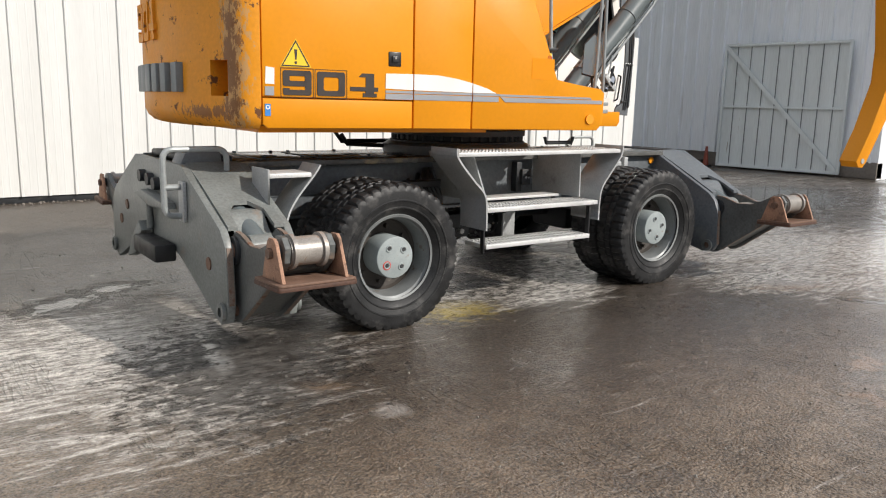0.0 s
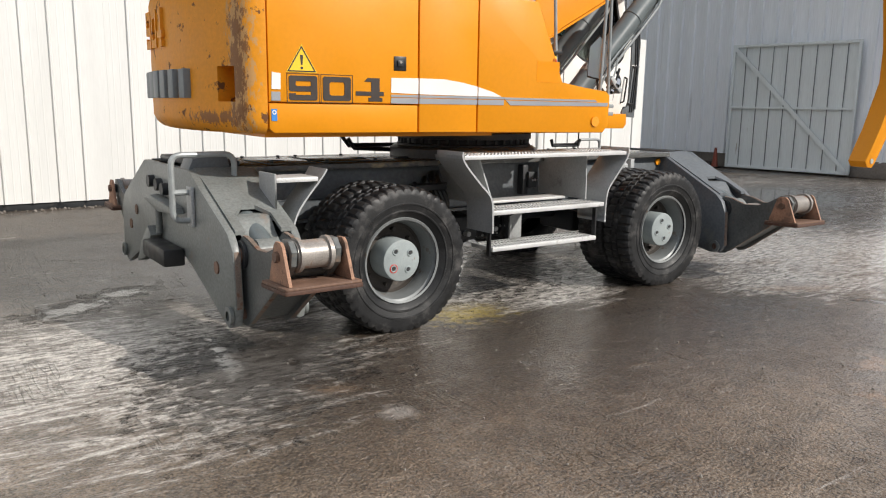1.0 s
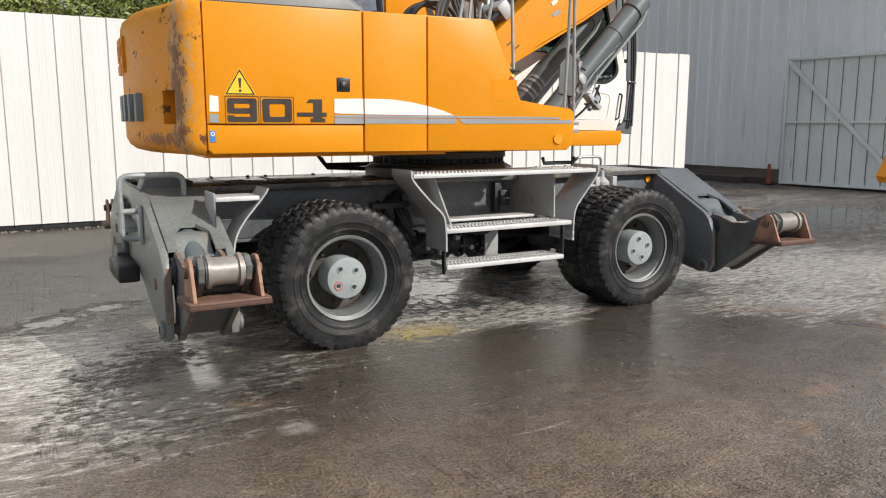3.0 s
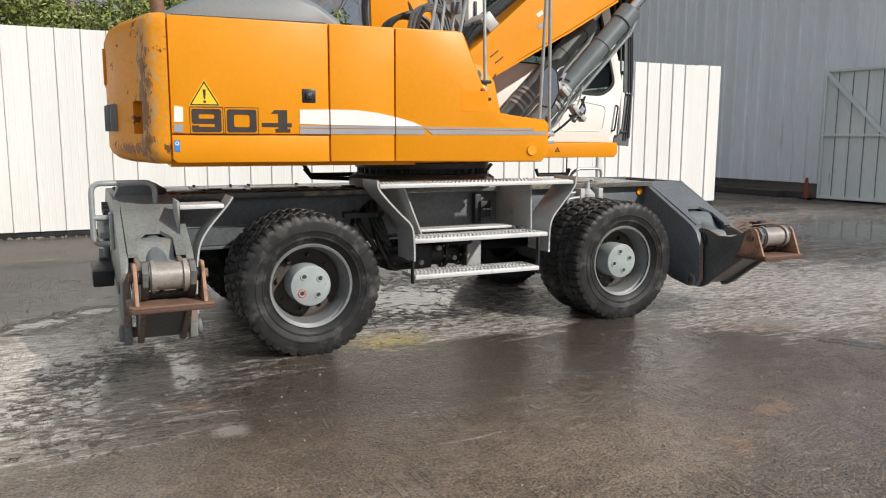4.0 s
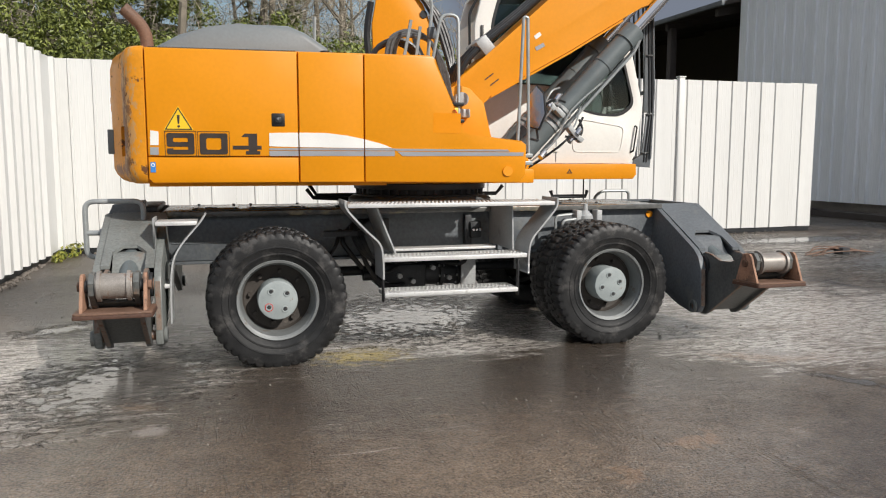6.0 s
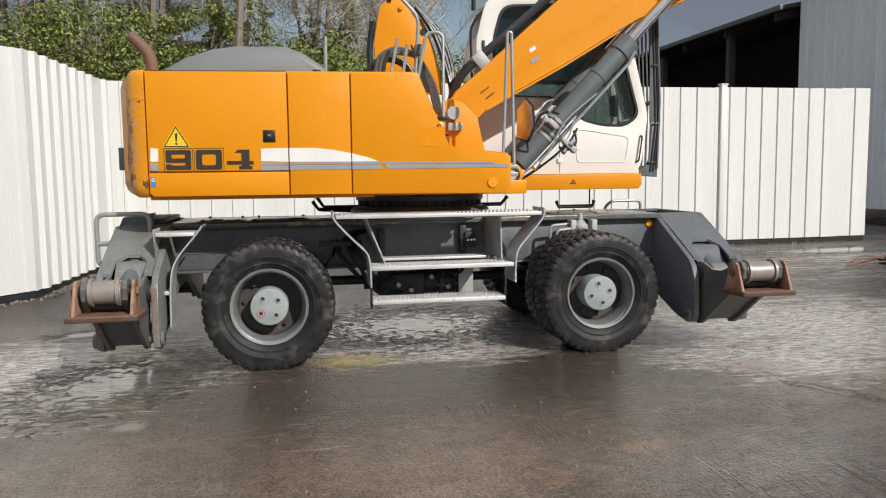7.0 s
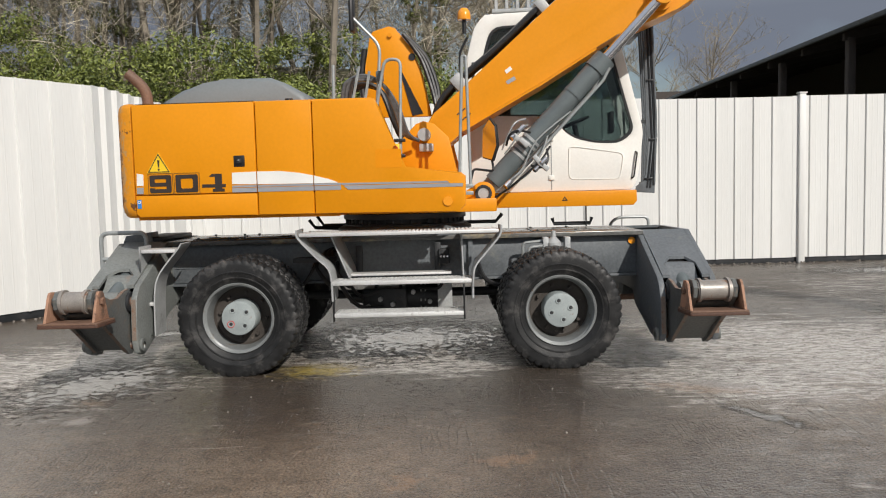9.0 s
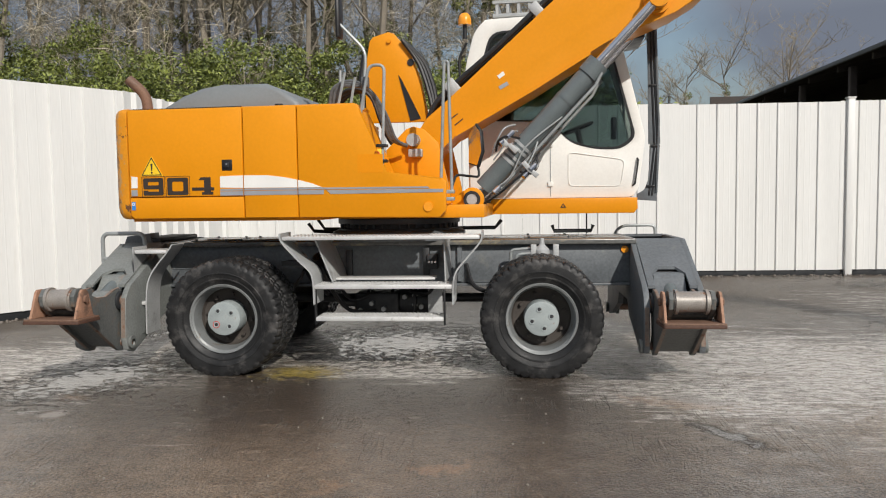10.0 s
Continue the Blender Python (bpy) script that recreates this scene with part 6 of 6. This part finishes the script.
part("cone_body", rod(B(), (0, 0, 0.04), (0, 0, 0.55), 0.085, 18, 0.03), CONE, cone)
BLUE = material("blue_car_paint", (0.03, 0.09, 0.30), 0.3, vary=0.05, coat=0.4)
car = thing("car", "blue car parked beyond the barn", "car", m=pose(20.5, 2.6, 0, 0, 0, 15))
body = part("body", prism(B(), [(-2.0, 0.35), (-2.05, 0.75), (-1.2, 0.95), (-0.7, 1.42), (0.7, 1.45), (1.4, 0.98), (2.0, 0.85), (2.05, 0.35)], "y", -0.85, 0.85, 0.06), BLUE, car)
for e in (-1, 1):
    part("side_window", prism(B(), [(-1.0, 0.98), (-0.62, 1.36), (0.62, 1.38), (1.15, 1.0)], "y", min(e * 0.852, e * 0.858), max(e * 0.852, e * 0.858)), BLACK, body)
    for x in (-1.25, 1.3):
        w = part("wheel", rod(B(), (x, e * 0.70, 0.32), (x, e * 0.88, 0.32), 0.32, 28), RUBBER, car)
        part("rim", rod(B(), (x, e * 0.875, 0.32), (x, e * 0.89, 0.32), 0.19, 20), RIM, w)

scrap = thing("scrap_wire", "tangle of bent rusty wire lying on the asphalt", "scrap wire", m=pose(SCRAP[0], SCRAP[1], 0.02, 0, 0, 12))
rnd = random.Random(4)
for k in range(7):
    y = rnd.uniform(-0.25, 0.25)
    part("wire", tube(B(), smooth_path([(-0.7 + rnd.uniform(0, 0.3), y, 0.0), (-0.2, y + rnd.uniform(-0.1, 0.1), rnd.uniform(0.03, 0.12)), (0.3, y + rnd.uniform(-0.15, 0.15), rnd.uniform(0.02, 0.1)), (0.75, y + rnd.uniform(-0.2, 0.2), 0.0)], 4), 0.010, 5), RUST, scrap)
part("block", box(B(), (0.1, -0.12, -0.02), (0.28, 0.05, 0.09), 0.01), DARK, scrap)

# weeds and rubble along the foot of the fences
bm = B()
rnd = random.Random(8)
for k in range(700):
    u = rnd.random()
    if u < 0.6:
        x = rnd.uniform(-4.3, 10.4)
        y = 6.70 + (x + 4.4) * 0.0234 - abs(rnd.gauss(0, 0.10)) - 0.03
    else:
        s = rnd.random()
        x, y = (-4.45 + 0.05 * s + abs(rnd.gauss(0, 0.08)) + 0.04, 3.15 + 3.5 * s) if u < 0.8 else (-7.6 + 3.13 * s + abs(rnd.gauss(0, 0.07)) + 0.05, -1.5 + 4.62 * s - 0.04)
    r = rnd.uniform(0.008, 0.035)
    mtx = Matrix.Translation((x, y, r * 0.3)) @ Euler((rnd.random() * 3, rnd.random() * 3, rnd.random() * 3)).to_matrix().to_4x4() @ Matrix.Diagonal((r, r * 0.8, r * 0.6, 1))
    bmesh.ops.create_icosphere(bm, subdivisions=1, radius=1, matrix=mtx)
tagged(new("rubble", mesh("rubble", bm, CONCRETE)), "rubble and grit along the foot of the fence", "rubble", kind="stuff")


# ---- woods ----
def leaf_mass(name, label, clumps, per, size, mat, seed, parent=None, kind="stuff", category="bush", slim=0.45):
    """Many small leaves scattered in clumps (x, y, z, radius)."""
    rs = np.random.RandomState(seed)
    clumps = np.array(clumps)
    cid = np.repeat(np.arange(len(clumps)), per)
    d = rs.normal(size=(len(cid), 3))
    d /= np.linalg.norm(d, axis=1)[:, None]
    rad = clumps[cid, 3] * (0.55 + 0.5 * rs.rand(len(cid)))
    c = clumps[cid, :3] + d * rad[:, None] * np.array([1, 1, 0.85])
    n = d + rs.normal(size=d.shape) * 0.55 + np.array([0, 0, 0.35])
    n /= np.linalg.norm(n, axis=1)[:, None]
    t = np.cross(n, rs.normal(size=n.shape))
    t /= np.linalg.norm(t, axis=1)[:, None]
    b = np.cross(n, t)
    s = (size * (0.6 + 0.8 * rs.rand(len(cid))))[:, None]
    v = np.stack([c - t * s, c + b * s * slim + n * s * 0.12, c + t * s, c - b * s * slim + n * s * 0.12], 1).reshape(-1, 3)
    me = bpy.data.meshes.new(name)
    f = np.arange(len(v)).reshape(-1, 4)
    me.from_pydata(v.tolist(), [], f.tolist())
    me.materials.append(mat)
    ob = new(name, me)
    if parent:
        ob.parent = parent
        return ob
    return tagged(ob, label, category, kind=kind)


def slope(x, y):
    fall = max(0.0, min(1.0, (12 - x) / 16))
    return (1 - math.exp(-(max(y, 10.5) - 10.5) / 12)) * 9.5 * fall


def leaf_material(name, a, b):
    m = bpy.data.materials.new(name)
    m.use_nodes = True
    n, l = m.node_tree.nodes, m.node_tree.links
    p = n["Principled BSDF"]
    g = n.new("ShaderNodeNewGeometry")
    r = n.new("ShaderNodeValToRGB")
    r.color_ramp.elements[0].color, r.color_ramp.elements[1].color = (*a, 1), (*b, 1)
    l.new(g.outputs["Random Per Island"], r.inputs["Fac"])
    l.new(r.outputs["Color"], p.inputs["Base Color"])
    p.inputs["Roughness"].default_value = 0.5
    return m


LAUREL = leaf_material("laurel_leaves", (0.045, 0.065, 0.012), (0.27, 0.31, 0.07))
IVY = leaf_material("ivy_leaves", (0.06, 0.075, 0.02), (0.22, 0.23, 0.07))
DRYTWIG = leaf_material("dry_twigs", (0.18, 0.155, 0.11), (0.55, 0.49, 0.38))
rnd = random.Random(21)
for k in range(34):
    row = k % 2
    x = -28 + 2.0 * (k // 2) + rnd.uniform(-0.5, 0.5) + row
    y = rnd.uniform(10.8, 12.6) if row == 0 else rnd.uniform(14.5, 17.5)
    top = (4.3 if row == 0 else 4.0) + 1.2 * noise.noise(Vector((x * 0.25, 3 + row, 0))) - 0.10 * max(0, x + 6) + rnd.uniform(-0.4, 0.5)
    clumps = []
    for j in range(38):
        cz = rnd.uniform(0.9, top)
        w = 1.9 * (1 - 0.4 * cz / top)
        clumps.append((x + rnd.uniform(-w, w), y + rnd.uniform(-w, w) * 0.7, cz + slope(x, y) * 0.7, rnd.uniform(0.28, 0.62)))
    leaf_mass("bush", "dense green laurel bush behind the fence", clumps, 150, 0.06, LAUREL, 100 + k, kind="", category="bush")
brush = []
for k in range(900):
    x, y = rnd.uniform(-36, 9), rnd.uniform(15, 34)
    if x > 1.0 + 0.10 * (y + 7.65):
        continue
    brush.append((x, y, slope(x, y) + rnd.uniform(0.5, 8.5), rnd.uniform(0.7, 1.5)))
leaf_mass("brushwood", "tangle of bare brown twigs and saplings", brush, 110, 0.40, DRYTWIG, 900, category="brushwood", slim=0.022)


def bare_tree(seed, height, ivy):
    """A leafless tree: trunk and limbs in one mesh, twigs in another, ivy on some."""
    rnd = random.Random(seed)
    wood, twigs, ivy_pts = B(), B(), []

    def limb(p, d, length, r, level):
        n = 5 if level == 0 else 3
        pts = [p]
        for i in range(n):
            d = (d + Vector((rnd.gauss(0, 1), rnd.gauss(0, 1), rnd.gauss(0, 0.5) + 0.25)) * (0.07 if level == 0 else 0.17)).normalized()
            pts.append(pts[-1] + d * length / n)
        target = wood if level < 2 else twigs
        sides = 6 if level == 0 else (4 if level == 1 else 3)
        rings = []
        for i, q in enumerate(pts):
            rr = r * (1 - 0.75 * i / n)
            e = (pts[min(i + 1, n)] - pts[max(i - 1, 0)]).normalized()
            u = e.orthogonal().normalized()
            w = e.cross(u)
            rings.append([target.verts.new(q + rr * (math.cos(2 * math.pi * s / sides) * u + math.sin(2 * math.pi * s / sides) * w)) for s in range(sides)])
        for a, b in zip(rings, rings[1:]):
            for s in range(sides):
                target.faces.new((a[s], a[(s + 1) % sides], b[(s + 1) % sides], b[s]))
        if level == 0 and ivy:
            ivy_pts.extend([(q.x, q.y, q.z, 0.30) for q in pts[1:-1]] + [(q.x + rnd.gauss(0, .2), q.y + rnd.gauss(0, .2), q.z + 0.6, 0.35) for q in pts[:-1]])
        if level < 4:
            for _ in range((11, 6, 5, 3)[level]):
                i = rnd.uniform(0.28 if level == 0 else 0.15, 0.98) * n
                a, b = pts[int(i)], pts[min(int(i) + 1, n)]
                q = a.lerp(b, i - int(i))
                side = Vector((rnd.gauss(0, 1), rnd.gauss(0, 1), rnd.uniform(0.1, 0.9))).normalized()
                limb(q, (d * 0.45 + side).normalized(), length * (0.42, 0.5, 0.55, 0.6)[level] * rnd.uniform(0.6, 1.1), max(r * (0.38, 0.5, 0.55, 0.7)[level], 0.006), level + 1)
    limb(Vector((0, 0, -0.3)), Vector((rnd.gauss(0, 0.06), rnd.gauss(0, 0.06), 1)).normalized(), height, 0.05 + height * 0.006, 0)
    tree = thing("tree", "bare leafless tree on the wooded bank" if not ivy else "bare tree with an ivy-clad trunk on the wooded bank", "tree", "trees on the bank")
    part("trunk", wood, BARK, tree, "", None, None)
    part("twig_crown", twigs, TWIG, tree, "thin bare twigs", None, None)
    if ivy:
        leaf_mass("ivy", "", ivy_pts, 120, 0.075, IVY, seed, parent=tree)
    return tree


kinds = [bare_tree(300 + k, 8.5 + 0.9 * k, k % 2 == 0) for k in range(6)]
rnd = random.Random(77)
spots = []
for k in range(84):
    x, y = -34 + 42 * ((k * 0.618034) % 1.0), 14.5 + 22 * ((k * 0.7548777) % 1.0)
    if x > 0.6 + 0.10 * (y + 7.65):
        x -= 20
    spots.append((x + rnd.uniform(-0.8, 0.8), y))
for k, (x, y) in enumerate(spots):
    m = pose(x, y, slope(x, y) - 0.1, 0, 0, rnd.uniform(0, 360))
    if k < len(kinds):
        kinds[k].matrix_basis = m
    else:
        copy_thing(kinds[k % len(kinds)], m)
# trees far beyond the shed, and a railway gantry
for x, y, k in ((16.0, 68, 2), (25.0, 74, 4), (28.5, 73, 5), (32.5, 76, 3), (18.0, 78, 1)):
    copy_thing(kinds[k], pose(x, y, -0.8, 0, 0, 40 * k) @ Matrix.Scale(1.35, 4))
gantry = thing("railway_gantry", "dark steel railway gantry far beyond the fence", "gantry", m=pose(10.8, 42, 0))
for dx, h in ((0.0, 7.6), (1.8, 7.0)):
    part("mast", box(B(), (dx, 0, 0), (dx + 0.14, 0.14, h), 0.01), DARK, gantry)
part("arm", box(B(), (-1.2, 0, 6.7), (0.0, 0.1, 6.8), 0.01), DARK, gantry)
part("arm", box(B(), (0.14, 0, 5.6), (1.8, 0.1, 5.7), 0.01), DARK, gantry)
stump = tagged(new("tree_stump", mesh("tree_stump", rod(B(), (0, 0, -1.0), (0.1, 0, 1.0), 0.75, 14, 0.6), CONCRETE)), "broad cut tree stump on the bank", "stump")
stump.matrix_basis = pose(-8.1, 21.0, 5.4)
leaf_mass("weed", "yellow-green weed at the foot of the fence corner", [(-4.12, 6.35, 0.10, 0.14), (-4.20, 6.10, 0.07, 0.10), (-4.05, 6.52, 0.12, 0.12), (-4.2, 5.7, 0.05, 0.08)], 60, 0.035, leaf_material("weed_leaves", (0.10, 0.14, 0.02), (0.36, 0.34, 0.05)), 55, category="weed")
